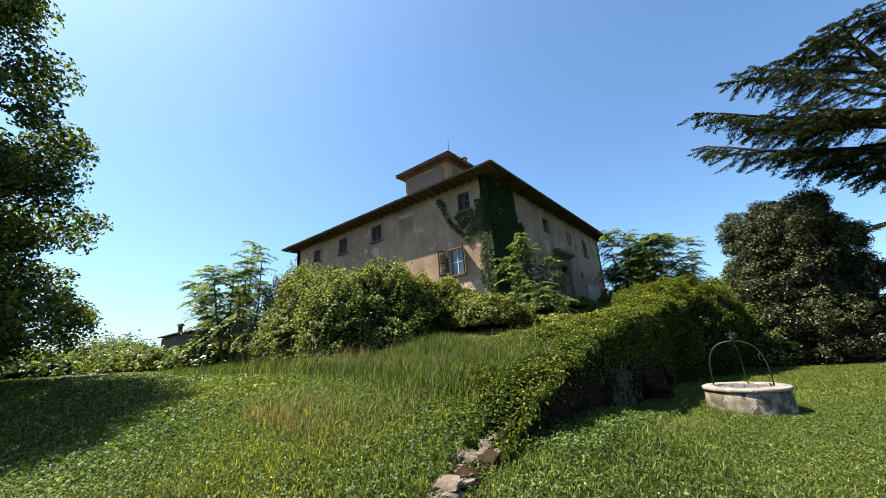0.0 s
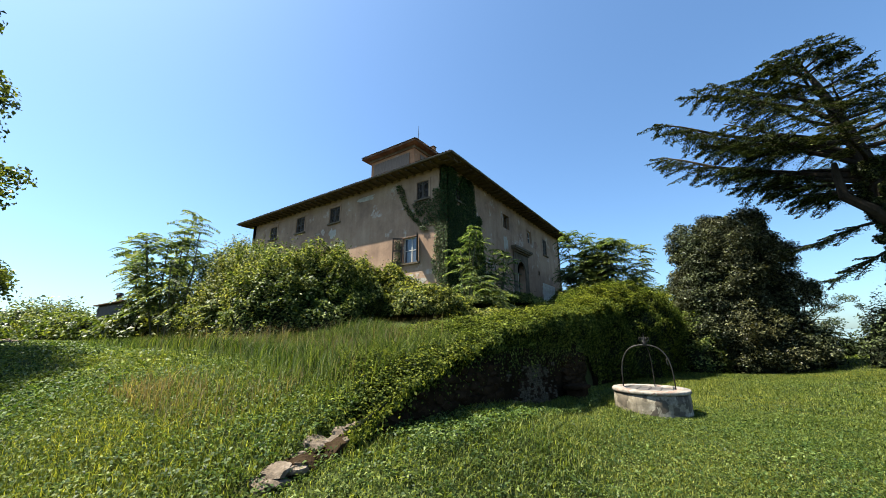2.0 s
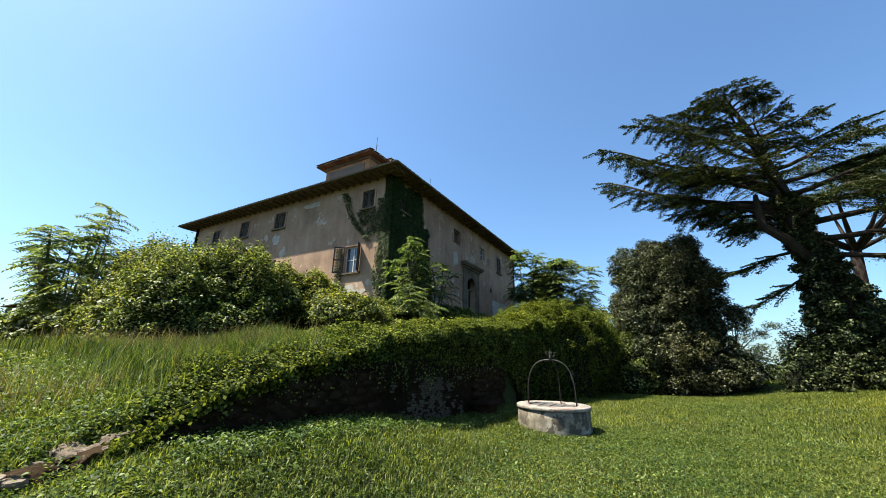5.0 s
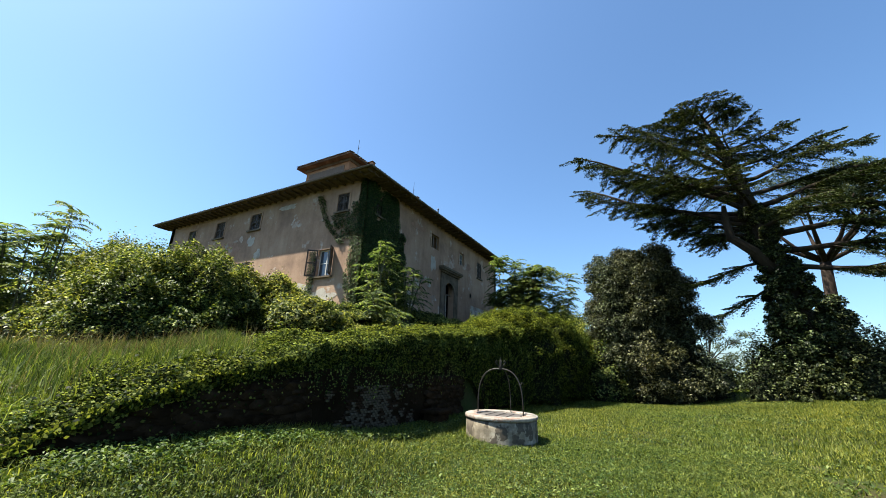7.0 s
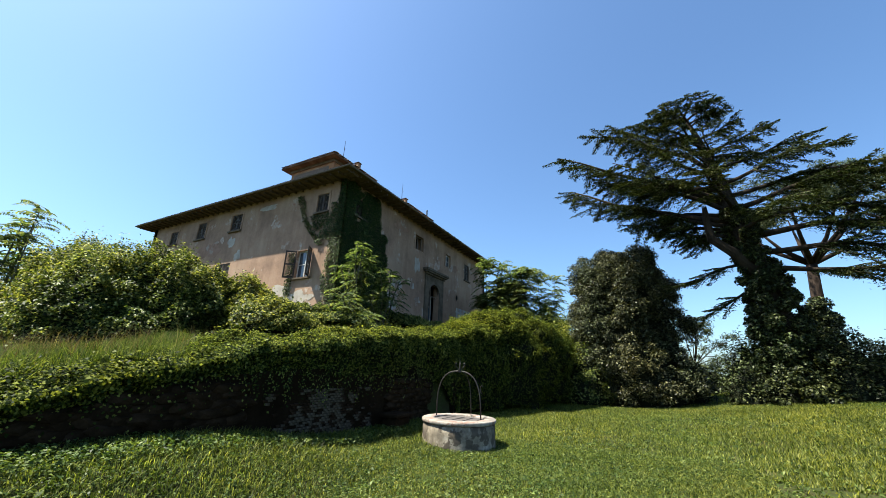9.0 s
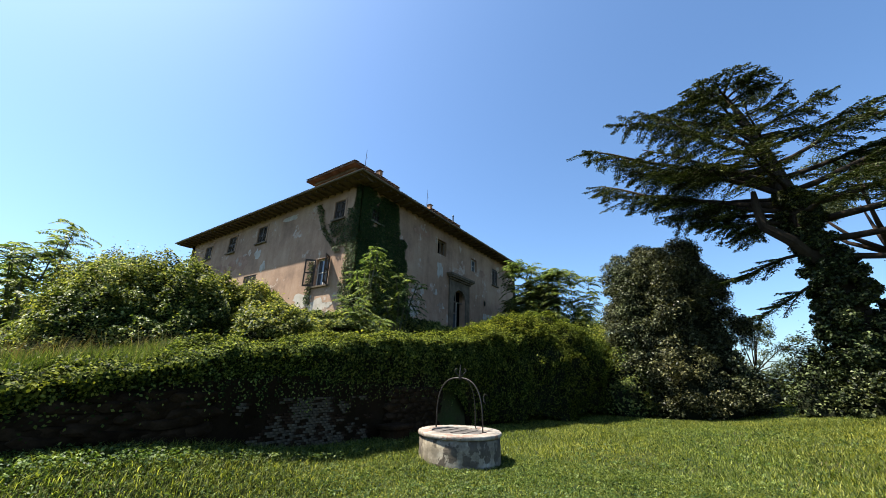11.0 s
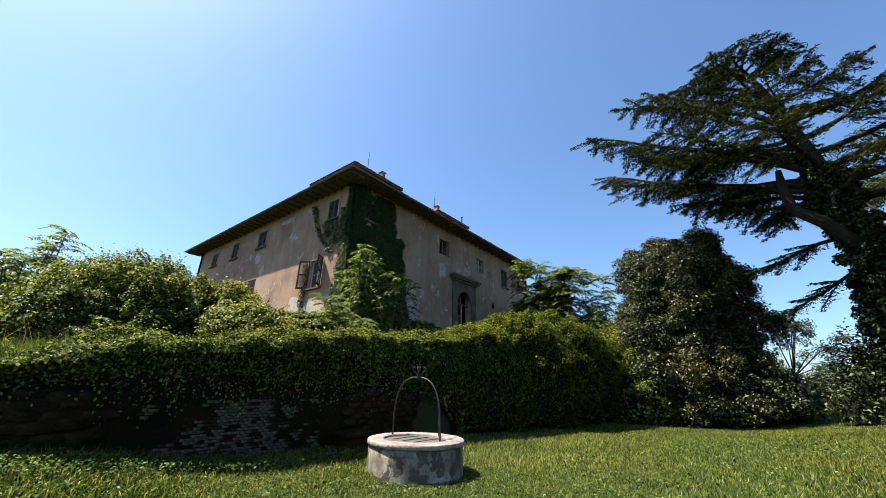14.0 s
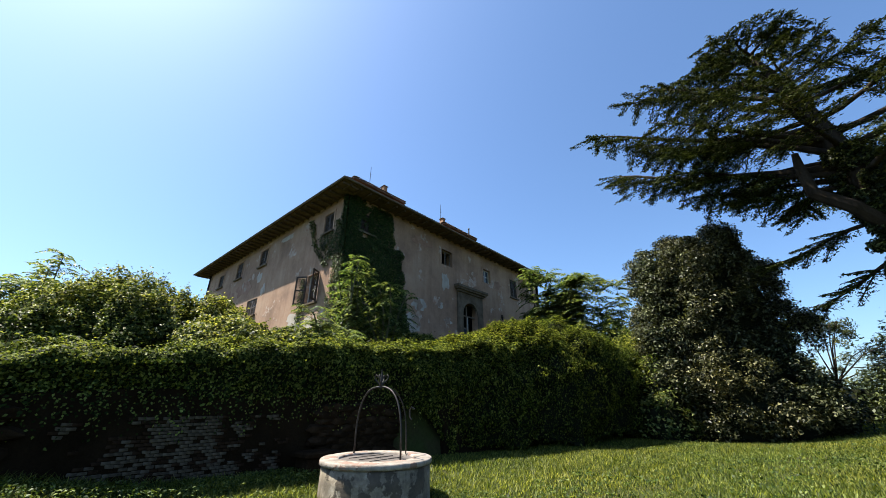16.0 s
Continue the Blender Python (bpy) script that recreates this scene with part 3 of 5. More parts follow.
louvre_leaf(SOUTH, u0 - 0.62, u0 - 0.01, z0, z1, 0.012, low, turn=38, hinge=u0 - 0.01)
louvre_leaf(SOUTH, u1 + 0.01, u1 + 0.62, z0, z1, 0.012, low, turn=-58, hinge=u1 + 0.01)
window(SOUTH, LEFT[5])
window(SOUTH, LEFT[6])
window(EAST, RIGHT[0], closed=False, glass=False, sill=False)
surround(EAST, RIGHT[0], 0.17)
window(EAST, RIGHT[1], closed=False, sill=False)
surround(EAST, RIGHT[1], 0.15)
window(EAST, RIGHT[2])
window(EAST, RIGHT[3])
window(EAST, RIGHT[4])


def doorway():
    """Sandstone surround with an arched opening, cornice and a glazed door standing ajar."""
    y0, y1, z0, zs = 27.05, 28.75, 3.9, 6.9
    c, r = (y0 + y1) / 2, (y1 - y0) / 2
    bm = bmesh.new()
    outer = [(26.5, z0), (26.5, 8.5), (29.3, 8.5), (29.3, z0)]
    inner = [(y0 + 0.002, z0)] + [(c - r * 0.998 * math.cos(a), zs + r * math.sin(a)) for a in np.linspace(0, math.pi, 17)] + [(y1 - 0.002, z0)]
    n = len(inner)
    front = {}
    for d in (0.004, 0.1):
        vi = [bm.verts.new((HX + d, y, z)) for y, z in inner]
        vo = [bm.verts.new((HX + d, y, z)) for y, z in outer]
        front[d] = (vi, vo)
        half = n // 2
        bm.faces.new([vo[0], vo[1]] + vi[half::-1])
        bm.faces.new([vo[2], vo[3]] + vi[:half - 1:-1])
        bm.faces.new([vo[1], vo[2], vi[half]])
    for lst in (0, 1):
        a, b = front[0.004][lst], front[0.1][lst]
        for k in range(len(a) - 1):
            bm.faces.new((a[k], a[k + 1], b[k + 1], b[k]))
    bmesh.ops.recalc_face_normals(bm, faces=bm.faces[:])
    s = fit_to(part("door_surround", bm, M_SERENA, label="weathered grey sandstone door surround with moulded cornice"), house)
    bm = bmesh.new()
    vs = [bm.verts.new((HX - 0.1, y, z)) for y, z in inner[1:-1]]
    top = [bm.verts.new((HX - 0.1, y0, 7.76)), bm.verts.new((HX - 0.1, y1, 7.76))]
    h = len(vs) // 2
    bm.faces.new([top[0]] + vs[h::-1])
    bm.faces.new([top[1]] + vs[:h - 1:-1])
    bm.faces.new([top[0], vs[h], top[1]])
    under(part("tympanum", bm, M_SERENA), s)
    under(part("cornice", boxes((HX + 0.1, HX + 0.2, 26.42, 29.38, 8.36, 8.5), (HX + 0.004, HX + 0.34, 26.28, 29.52, 8.5, 8.62), (HX + 0.004, HX + 0.42, 26.2, 29.6, 8.62, 8.78)), M_SERENA), s)
    d = fit_to(part("door_1", boxes((HX - 0.3, HX - 0.24, y0 + 0.02, y0 + 0.14, z0, 7.6), (HX - 0.3, HX - 0.24, c - 0.1, c - 0.02, z0, 7.6), (HX - 0.3, HX - 0.24, y0 + 0.14, c - 0.1, z0, z0 + 0.9), (HX - 0.3, HX - 0.24, y0 + 0.14, c - 0.1, 6.0, 6.1), (HX - 0.3, HX - 0.24, y0 + 0.02, y1 - 0.02, 6.86, 6.94)), M_WOOD, label="tall glazed wooden door standing ajar"), house)
    under(part("pane", boxes((HX - 0.275, HX - 0.265, y0 + 0.14, c - 0.1, 4.8, 6.0)), M_GLASS), d)
    leaf = boxes((HX - 0.3, HX - 0.24, c + 0.02, c + 0.07, z0, 6.84), (HX - 0.32, HX - 0.22, c - 0.018, c + 0.018, z0, 6.84))
    under(part("door_frame", leaf, M_WHITEWOOD, label="pale edge of the open door"), d)
    return s


doorway()


def oculus():
    bm = lathe([(0.3, 0.03), (0.24, 0.035), (0.22, 0.0), (0.22, -0.2)], 20)
    bmesh.ops.rotate(bm, verts=bm.verts[:], cent=(0, 0, 0), matrix=Matrix.Rotation(radians(90), 3, "Y"))
    bmesh.ops.scale(bm, vec=(1, 0.75, 1.0), verts=bm.verts[:])
    bmesh.ops.translate(bm, vec=(HX + 0.004, 31.9, 7.45), verts=bm.verts[:])
    fit_to(part("oval_opening", bm, M_STUCCO), house)
    # Flat near-black disc on the unpierced wall, painted as the oval's inner shade.
    bm = bmesh.new()
    bmesh.ops.create_circle(bm, cap_ends=True, segments=20, radius=0.225)
    bmesh.ops.rotate(bm, verts=bm.verts[:], cent=(0, 0, 0), matrix=Matrix.Rotation(radians(90), 3, "Y"))
    bmesh.ops.scale(bm, vec=(1, 0.75, 1.0), verts=bm.verts[:])
    bmesh.ops.translate(bm, vec=(HX + 0.008, 31.9, 7.45), verts=bm.verts[:])
    fit_to(part("oval_shade_disc", bm, M_DARK), house)


oculus()


def chimney(x, y, z, label):
    t = thing("chimney", (x, y, z), label, "chimney")
    part("stack", boxes((-0.22, 0.22, -0.18, 0.18, -0.6, 0.3), bevel=0.02), M_TOWER, t)
    part("cap", boxes((-0.28, 0.28, -0.24, 0.24, 0.3, 0.36), bevel=0.02), M_TILE, t)


def antenna(x, y, z, h):
    t = thing("antenna_mast", (x, y, z), "thin metal mast on the roof", "mast")
    part("pole", tube([(0, 0, -0.6), (0, 0, h * 0.5), (0.03, 0, h)], [0.03, 0.022, 0.015], 6), M_IRON, t)
    part("stay", tube([(0, 0, h * 0.55), (0.12, 0.1, h * 0.62)], [0.012, 0.01], 5), M_IRON, t)


chimney(-16.2, 24.6, 17.9, "small brick chimney on the belvedere roof")
chimney(-16.4, 32.2, 17.9, "small brick chimney on the far belvedere roof")
antenna(-17.2, 23.8, 18.4, 1.9)
antenna(-17.4, 33.0, 18.4, 2.2)
for cx, cy in ((-27.6, 18.6), (-15.6, 35.4)):
    t = thing("vent_pipe", (cx, cy, EZ + 0.75 if cx < -20 else 17.6), "short metal flue pipe on the tiles", "pipe")
    part("pipe", tube([(0, 0, -0.3), (0, 0, 0.45)], [0.07, 0.07], 8), M_IRON, t)
    part("cowl", tube([(0, 0, 0.45), (0, 0, 0.5)], [0.12, 0.1], 8), M_IRON, t)


def shed_plaster(face, u, z, w, h, mat, seed, name="shed_plaster_patch"):
    """An irregular patch where the top coat has fallen."""
    rng = random.Random(seed)
    bm = bmesh.new()
    n = 26
    pts = []
    for k in range(n):
        a = math.tau * k / n
        r = 0.75 + 0.45 * noise.noise(Vector((math.cos(a) * 1.6 + seed, math.sin(a) * 1.6, 0))) + rng.uniform(-0.1, 0.1)
        pts.append((u + w / 2 * r * math.cos(a), z + h / 2 * r * math.sin(a)))
    rings = []
    for d in (0.003, 0.012):
        rings.append([bm.verts.new((p, HY - d, q) if face is SOUTH else (HX + d, p, q)) for p, q in pts])
    bm.faces.new(rings[1])
    for k in range(n):
        bm.faces.new((rings[0][k], rings[0][(k + 1) % n], rings[1][(k + 1) % n], rings[1][k]))
    bmesh.ops.recalc_face_normals(bm, faces=bm.faces[:])
    return fit_to(part(name, bm, mat), house)


M_OLDCOAT = plaster("old_undercoat", [(0.3, (0.33, 0.28, 0.23)), (0.5, (0.45, 0.4, 0.34)), (0.7, (0.52, 0.47, 0.41))], [(0.3, (0.2, 0.13, 0.09)), (0.7, (0.34, 0.25, 0.19))], 0.55, 1.2)
M_BAREBRICK = plaster("bare_wall_brick", [(0.3, (0.2, 0.11, 0.075)), (0.5, (0.3, 0.17, 0.115)), (0.7, (0.36, 0.23, 0.165))], [(0.3, (0.25, 0.19, 0.14)), (0.7, (0.38, 0.31, 0.25))], 0.55, 1.5)
for k, (face, u, z, w, h, mat) in enumerate(((SOUTH, -14.2, 5.5, 2.2, 1.2, M_OLDCOAT), (SOUTH, -12.6, 5.0, 2.6, 1.3, M_OLDCOAT), (SOUTH, -22.4, 9.0, 3.2, 1.6, M_BAREBRICK), (SOUTH, -25.2, 8.6, 2.6, 2.0, M_BAREBRICK),
                                             (SOUTH, -20.0, 9.3, 0.9, 1.1, M_OLDCOAT), (SOUTH, -19.0, 8.2, 0.8, 0.9, M_OLDCOAT), (SOUTH, -29.6, 8.4, 1.6, 2.2, M_BAREBRICK), (SOUTH, -16.6, 11.2, 2.2, 0.5, M_OLDCOAT),
                                             (EAST, 25.3, 8.7, 1.0, 1.5, M_OLDCOAT), (EAST, 23.0, 6.8, 1.5, 0.9, M_OLDCOAT), (EAST, 22.4, 5.6, 2.2, 1.4, M_OLDCOAT), (EAST, 24.8, 7.1, 0.7, 0.6, M_OLDCOAT),
                                             (EAST, 23.2, 10.9, 2.2, 0.9, M_BAREBRICK), (EAST, 31.4, 9.9, 1.4, 0.8, M_BAREBRICK), (EAST, 25.6, 6.2, 0.9, 0.5, M_OLDCOAT))):
    shed_plaster(face, u, z, w, h, mat, k * 3 + 1)


def picket_fence():
    t = thing("picket_fence", (-9.0, 31.3, 4.3), "low pale wooden picket fence beside the door", "fence")
    for k in range(12):
        y = -1.4 + k * 0.25
        part("picket", boxes((-0.02, 0.02, y - 0.05, y + 0.05, 0, 1.95), bevel=0.006), M_WHITEWOOD, t)
    for z in (0.5, 1.6):
        part("rail", boxes((-0.06, -0.022, -1.5, 1.45, z, z + 0.08)), M_WHITEWOOD, t)


picket_fence()


# ---- the well ----
def well():
    t = thing("stone_well", (-0.33, 12.58, 0.0), "round plastered stone well with chipped coping and iron arch", "well")
    part("well_shaft", lathe([(0.885, -0.25), (0.88, 0.0), (0.874, 0.15), (0.872, 0.3), (0.868, 0.5), (0.845, 0.506), (0.845, 0.53)], 56, wobble=0.004), M_WELL, t, "stained grey-white plastered drum", smooth=True)
    part("coping", lathe([(0.83, 0.522), (0.885, 0.526), (0.9, 0.54), (0.9, 0.59), (0.885, 0.606), (0.62, 0.612), (0.605, 0.595), (0.605, 0.5)], 56, wobble=0.003), M_WELLCAP, t, "worn pale stone coping with reddish edge", smooth=True)
    part("cover_plate", lathe([(0.6, 0.55), (0.6, 0.575), (0.3, 0.58), (0.02, 0.582)], 40, wobble=0.004), M_RUST, t, "rusty dark sheet-metal cover")
    for k in range(5):
        part("cover_bar", tube([(-0.55 + k * 0.27, -0.35, 0.592), (-0.5 + k * 0.25, 0.35, 0.592)], [0.006, 0.006], 6), M_IRON, t)
    for a, lo, hi in ((0.0, 0.0, math.pi), (radians(82), 0.0, math.pi / 2)):
        pts = []
        for u in np.linspace(lo, hi, 22):
            r, h = 0.6 * math.cos(u), 0.61 + 1.07 * math.sin(u) ** 0.62
            q = abs(r) ** 0.8 * 0.6 ** 0.2 * (1 if r > 0 else -1)
            pts.append((q * math.cos(a) - 0.03, q * math.sin(a), h))
        pts[0] = (pts[0][0], pts[0][1], 0.6)
        part("iron_arch", tube(pts, [0.016 if hi > 3 else 0.011] * 22, 7), M_IRON, t, smooth=True)
    f = part("finial", lathe([(0.01, 1.64), (0.035, 1.66), (0.02, 1.69), (0.045, 1.72), (0.018, 1.76), (0.03, 1.8), (0.012, 1.88), (0.003, 1.98)], 10), M_IRON, t, "pointed iron finial with scrolls", smooth=True)
    for k in range(4):
        a = k * math.pi / 2 + 0.5
        pts = [(math.cos(a) * r, math.sin(a) * r, z) for r, z in ((0.015, 1.7), (0.06, 1.75), (0.11, 1.8), (0.13, 1.85), (0.1, 1.88), (0.075, 1.85), (0.09, 1.83))]
        part("scroll", tube(pts, [0.012, 0.012, 0.011, 0.01, 0.009, 0.008, 0.007], 6), M_IRON, f, smooth=True)
    part("hook", tube([(0.5, 0.34, 1.32), (0.47, 0.3, 1.36), (0.43, 0.3, 1.3), (0.44, 0.3, 1.2), (0.47, 0.31, 1.16)], [0.013, 0.014, 0.013, 0.012, 0.01], 6), M_IRON, t)


well()


def trough():
    t = thing("stone_pedestal", (-2.2, 12.6, 0.06), "small weathered stone block against the garden wall", "stone")
    part("block", boxes((-0.24, 0.24, -0.3, 0.3, -0.1, 0.4), bevel=0.03), M_STONE, t)
    part("slab", boxes((-0.3, 0.3, -0.38, 0.38, 0.4, 0.5), bevel=0.025), M_STONE, t)


trough()


# ---- retaining wall ----
def wall_top(y):
    return float(np.interp(y, [2.6, 3.4, 4.6, 5.6, 7.0, 9, 14, 20, 27], [0.3, 0.5, 0.8, 1.1, 1.4, 1.6, 1.75, 2.2, 2.3]))


def retaining_wall():
    bm = bmesh.new()
    n0, n1 = (14.95, 16.85)
    ys = sorted(set(np.round(np.concatenate([np.arange(3.7, 27, 0.45), [n0, n1]]), 3)))
    nc, nr, spring = (n0 + n1) / 2, (n1 - n0) / 2, 0.55

    def face_x(y, z):
        return WALL_X + 0.035 * noise.noise(Vector((0, y * 1.3, z * 1.7)))

    for ya, yb in zip(ys, ys[1:]):
        if n0 - 1e-3 <= ya < n1 - 1e-3:
            def low(y):
                return spring + math.sqrt(max(0, nr * nr - (y - nc) ** 2))
        else:
            def low(y):
                return -0.3
        rows = 5
        for j in range(rows):
            q = []
            for y, s in ((ya, j), (yb, j), (yb, j + 1), (ya, j + 1)):
                z = low(y) + (wall_top(y) - low(y)) * s / rows
                q.append(bm.verts.new((face_x(y, z), y, z)))
            bm.faces.new(q)
        bm.faces.new([bm.verts.new((x, y, wall_top(y))) for x, y in ((WALL_X, ya), (WALL_X, yb), (WALL_X - 0.4, yb), (WALL_X - 0.4, ya))])
        if n0 - 1e-3 <= ya < n1 - 1e-3:
            bm.faces.new([bm.verts.new((x, y, low(y))) for x, y in ((WALL_X, ya), (WALL_X, yb), (WALL_X - 0.38, yb), (WALL_X - 0.38, ya))])
            bm.faces.new([bm.verts.new((WALL_X - 0.38, y, z)) for y, z in ((ya, -0.3), (yb, -0.3), (yb, low(yb)), (ya, low(ya)))])
    for y in (n0, n1):
        bm.faces.new([bm.verts.new(p) for p in ((WALL_X, y, -0.3), (WALL_X - 0.38, y, -0.3), (WALL_X - 0.38, y, spring), (WALL_X, y, spring))])
    for y in (float(ys[0]), float(ys[-1])):
        bm.faces.new([bm.verts.new(p) for p in ((WALL_X, y, -0.3), (WALL_X - 0.4, y, -0.3), (WALL_X - 0.4, y, wall_top(y)), (WALL_X, y, wall_top(y)))])
    bmesh.ops.remove_doubles(bm, verts=bm.verts[:], dist=0.0005)
    bmesh.ops.recalc_face_normals(bm, faces=bm.faces[:])
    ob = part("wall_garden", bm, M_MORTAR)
    return tagged(ob, "old brick and stone retaining wall with an arched niche under ivy", "wall", kind="structure")


garden_wall = retaining_wall()


# ---- ivy, bushes and trees ----
def crown(name, rng, C, R, total, length, width, mat, parent, squash=0.8, up=0.45, inner=0.55, core=True, shrink=0.7, droop=0.25):
    P, N = on_clumps(rng, C, R, total, squash, up, inner)
    if core:
        # Solid near-black lumps stand in for the crown's inner shade.
        hang("shade_core", blob("shade_core", C, R, shrink, 8, squash), M_CORE, parent)
    return hang(name, leaves(name, P, N, length, width, rng, droop), mat, parent)


def hedge_top(y):
    return np.interp(y, [4.0, 4.6, 5.3, 6.3, 7.8, 8.5, 11.8, 16.8, 19.5, 22.7, 25, 28, 33], [0.7, 0.95, 1.4, 1.7, 2.05, 2.3, 2.66, 3.2, 3.7, 4.75, 4.8, 4.3, 3.8])


def hedge_skin(y, u, inset=0.0):
    """Places and outward directions on the hedge: y along the wall, u from the lower front edge over the crest to the back."""
    top = hedge_top(y) - inset
    low = np.where(y < 17, np.interp(y, [4.3, 6, 8, 10, 14, 16, 17], [0.62, 1.2, 1.45, 1.5, 1.5, 1.2, 0.4]), 0.15)
    low = low * (1 - smooth((y - 16) / 2)) + 0.15 * smooth((y - 16) / 2)
    out = 2.5 * smooth((y - 16.5) / 10)
    ks = [0, 0.22, 0.42, 0.62, 1.0]
    xs = [WALL_X + 0.03 + out - inset, WALL_X + 0.26 + out * 1.0 - inset, WALL_X + 0.12 + out * 0.8 - inset, WALL_X - 0.7 + out * 0.4, WALL_X - 2.6]
    zs = [low, low + (top - low) * 0.55, top - 0.24 - 0.3 * smooth((y - 17) / 6), top, top - 0.2]
    x, z = np.zeros_like(y), np.zeros_like(y)
    for k in range(4):
        f = np.clip((u - ks[k]) / (ks[k + 1] - ks[k]), 0, 1)
        m = (u >= ks[k]) & (u <= ks[k + 1])
        x = np.where(m, xs[k] + (xs[k + 1] - xs[k]) * f, x)
        z = np.where(m, zs[k] + (zs[k + 1] - zs[k]) * f, z)
    a = np.interp(u, [0, 0.2, 0.34, 0.46, 0.7, 1], [-0.5, -0.25, 0.4, 1.0, 1.45, 1.57])
    return np.stack([x, y, z], 1), np.stack([np.cos(a), 0 * a, np.sin(a)], 1)


def ivy_hedge():
    rng = np.random.default_rng(11)
    t = thing("ivy_hedge", (-3.2, 14, 1.6), "thick mass of ivy and creeper spilling over the garden wall", "hedge")
    n = 360000
    y = 4.3 + 26 * rng.uniform(0, 1, n) ** 1.25
    u = rng.uniform(0, 1, n)
    bare = (u < 0.3) & (rng.uniform(size=n) < 0.7 - 0.35 * smooth((y - 14.5) / 2)) | ((u > 0.78) & (rng.uniform(size=n) < 0.6))
    y, u = y[~bare], u[~bare]
    n = len(y)
    P, D = hedge_skin(y, u)
    bulge = 0.13 * lump(P, 5, 1.6) + 0.09 * lump(P, 6, 4.5) + 0.04 * lump(P, 7, 11.0)
    bulge = bulge * (1 + 1.6 * smooth((y - 17) / 6))
    depth = np.abs(rng.normal(size=n)) * (0.09 + 0.09 * smooth((y - 17) / 6)) - (rng.uniform(size=n) < 0.05) * rng.uniform(0, 0.16, n)
    P = P + D * (bulge - depth)[:, None]
    lift = smooth((u - 0.2) / 0.3)[:, None]
    N = D * (1 - 0.4 * lift) + np.array([0, 0, 0.85]) * lift + rng.normal(size=(n, 3)) * 0.4
    near = rng.uniform(size=n) < 1.1 - 0.35 * smooth((y - 9) / 4) - 0.7 * smooth((y - 14) / 5)
    hang("leaf_mass", leaves("leaf_mass", P[near], N[near], 0.05, 0.036, rng, 0.2), M_IVY, t)
    hang("leaf_mass", leaves("leaf_mass", P[~near], N[~near], 0.082, 0.052, rng, 0.2), M_IVY, t)
    # Near-black sheet inside the hedge, standing in for shade between leaves.
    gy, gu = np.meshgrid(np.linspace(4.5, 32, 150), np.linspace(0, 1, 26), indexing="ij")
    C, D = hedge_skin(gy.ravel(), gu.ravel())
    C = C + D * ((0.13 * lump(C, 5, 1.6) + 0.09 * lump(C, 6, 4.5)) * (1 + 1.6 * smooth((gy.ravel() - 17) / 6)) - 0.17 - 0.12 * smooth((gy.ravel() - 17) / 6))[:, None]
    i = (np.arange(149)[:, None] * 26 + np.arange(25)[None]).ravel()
    hang("shade_core", array_mesh("shade_core", C, np.stack([i, i + 26, i + 27, i + 1], 1)), M_CORE, t, smooth=True)
    # hanging strands
    P, N = [], []
    for k in range(420):
        y = rng.uniform(5.2, 17)
        z = np.interp(y, [4.3, 6, 8, 10, 14, 17], [0.7, 1.25, 1.5, 1.55, 1.6, 1.5])
        n = rng.integers(3, 11)
        drop = z + rng.uniform(-0.1, 0.3)
        x = WALL_X + rng.uniform(0.06, 0.24)
        for j in range(n):
            P.append((x + 0.05 * math.sin(j + k), y + 0.04 * math.sin(j * 1.3) + rng.normal() * 0.02, drop - j * 0.07 + rng.normal() * 0.02))
            N.append((1, rng.normal() * 0.5, 0.3))
    hang("hanging_growth", leaves("hanging_growth", np.array(P), np.array(N, float), 0.045, 0.032, rng), M_IVY, t)["kind"] = "stuff"


ivy_hedge()


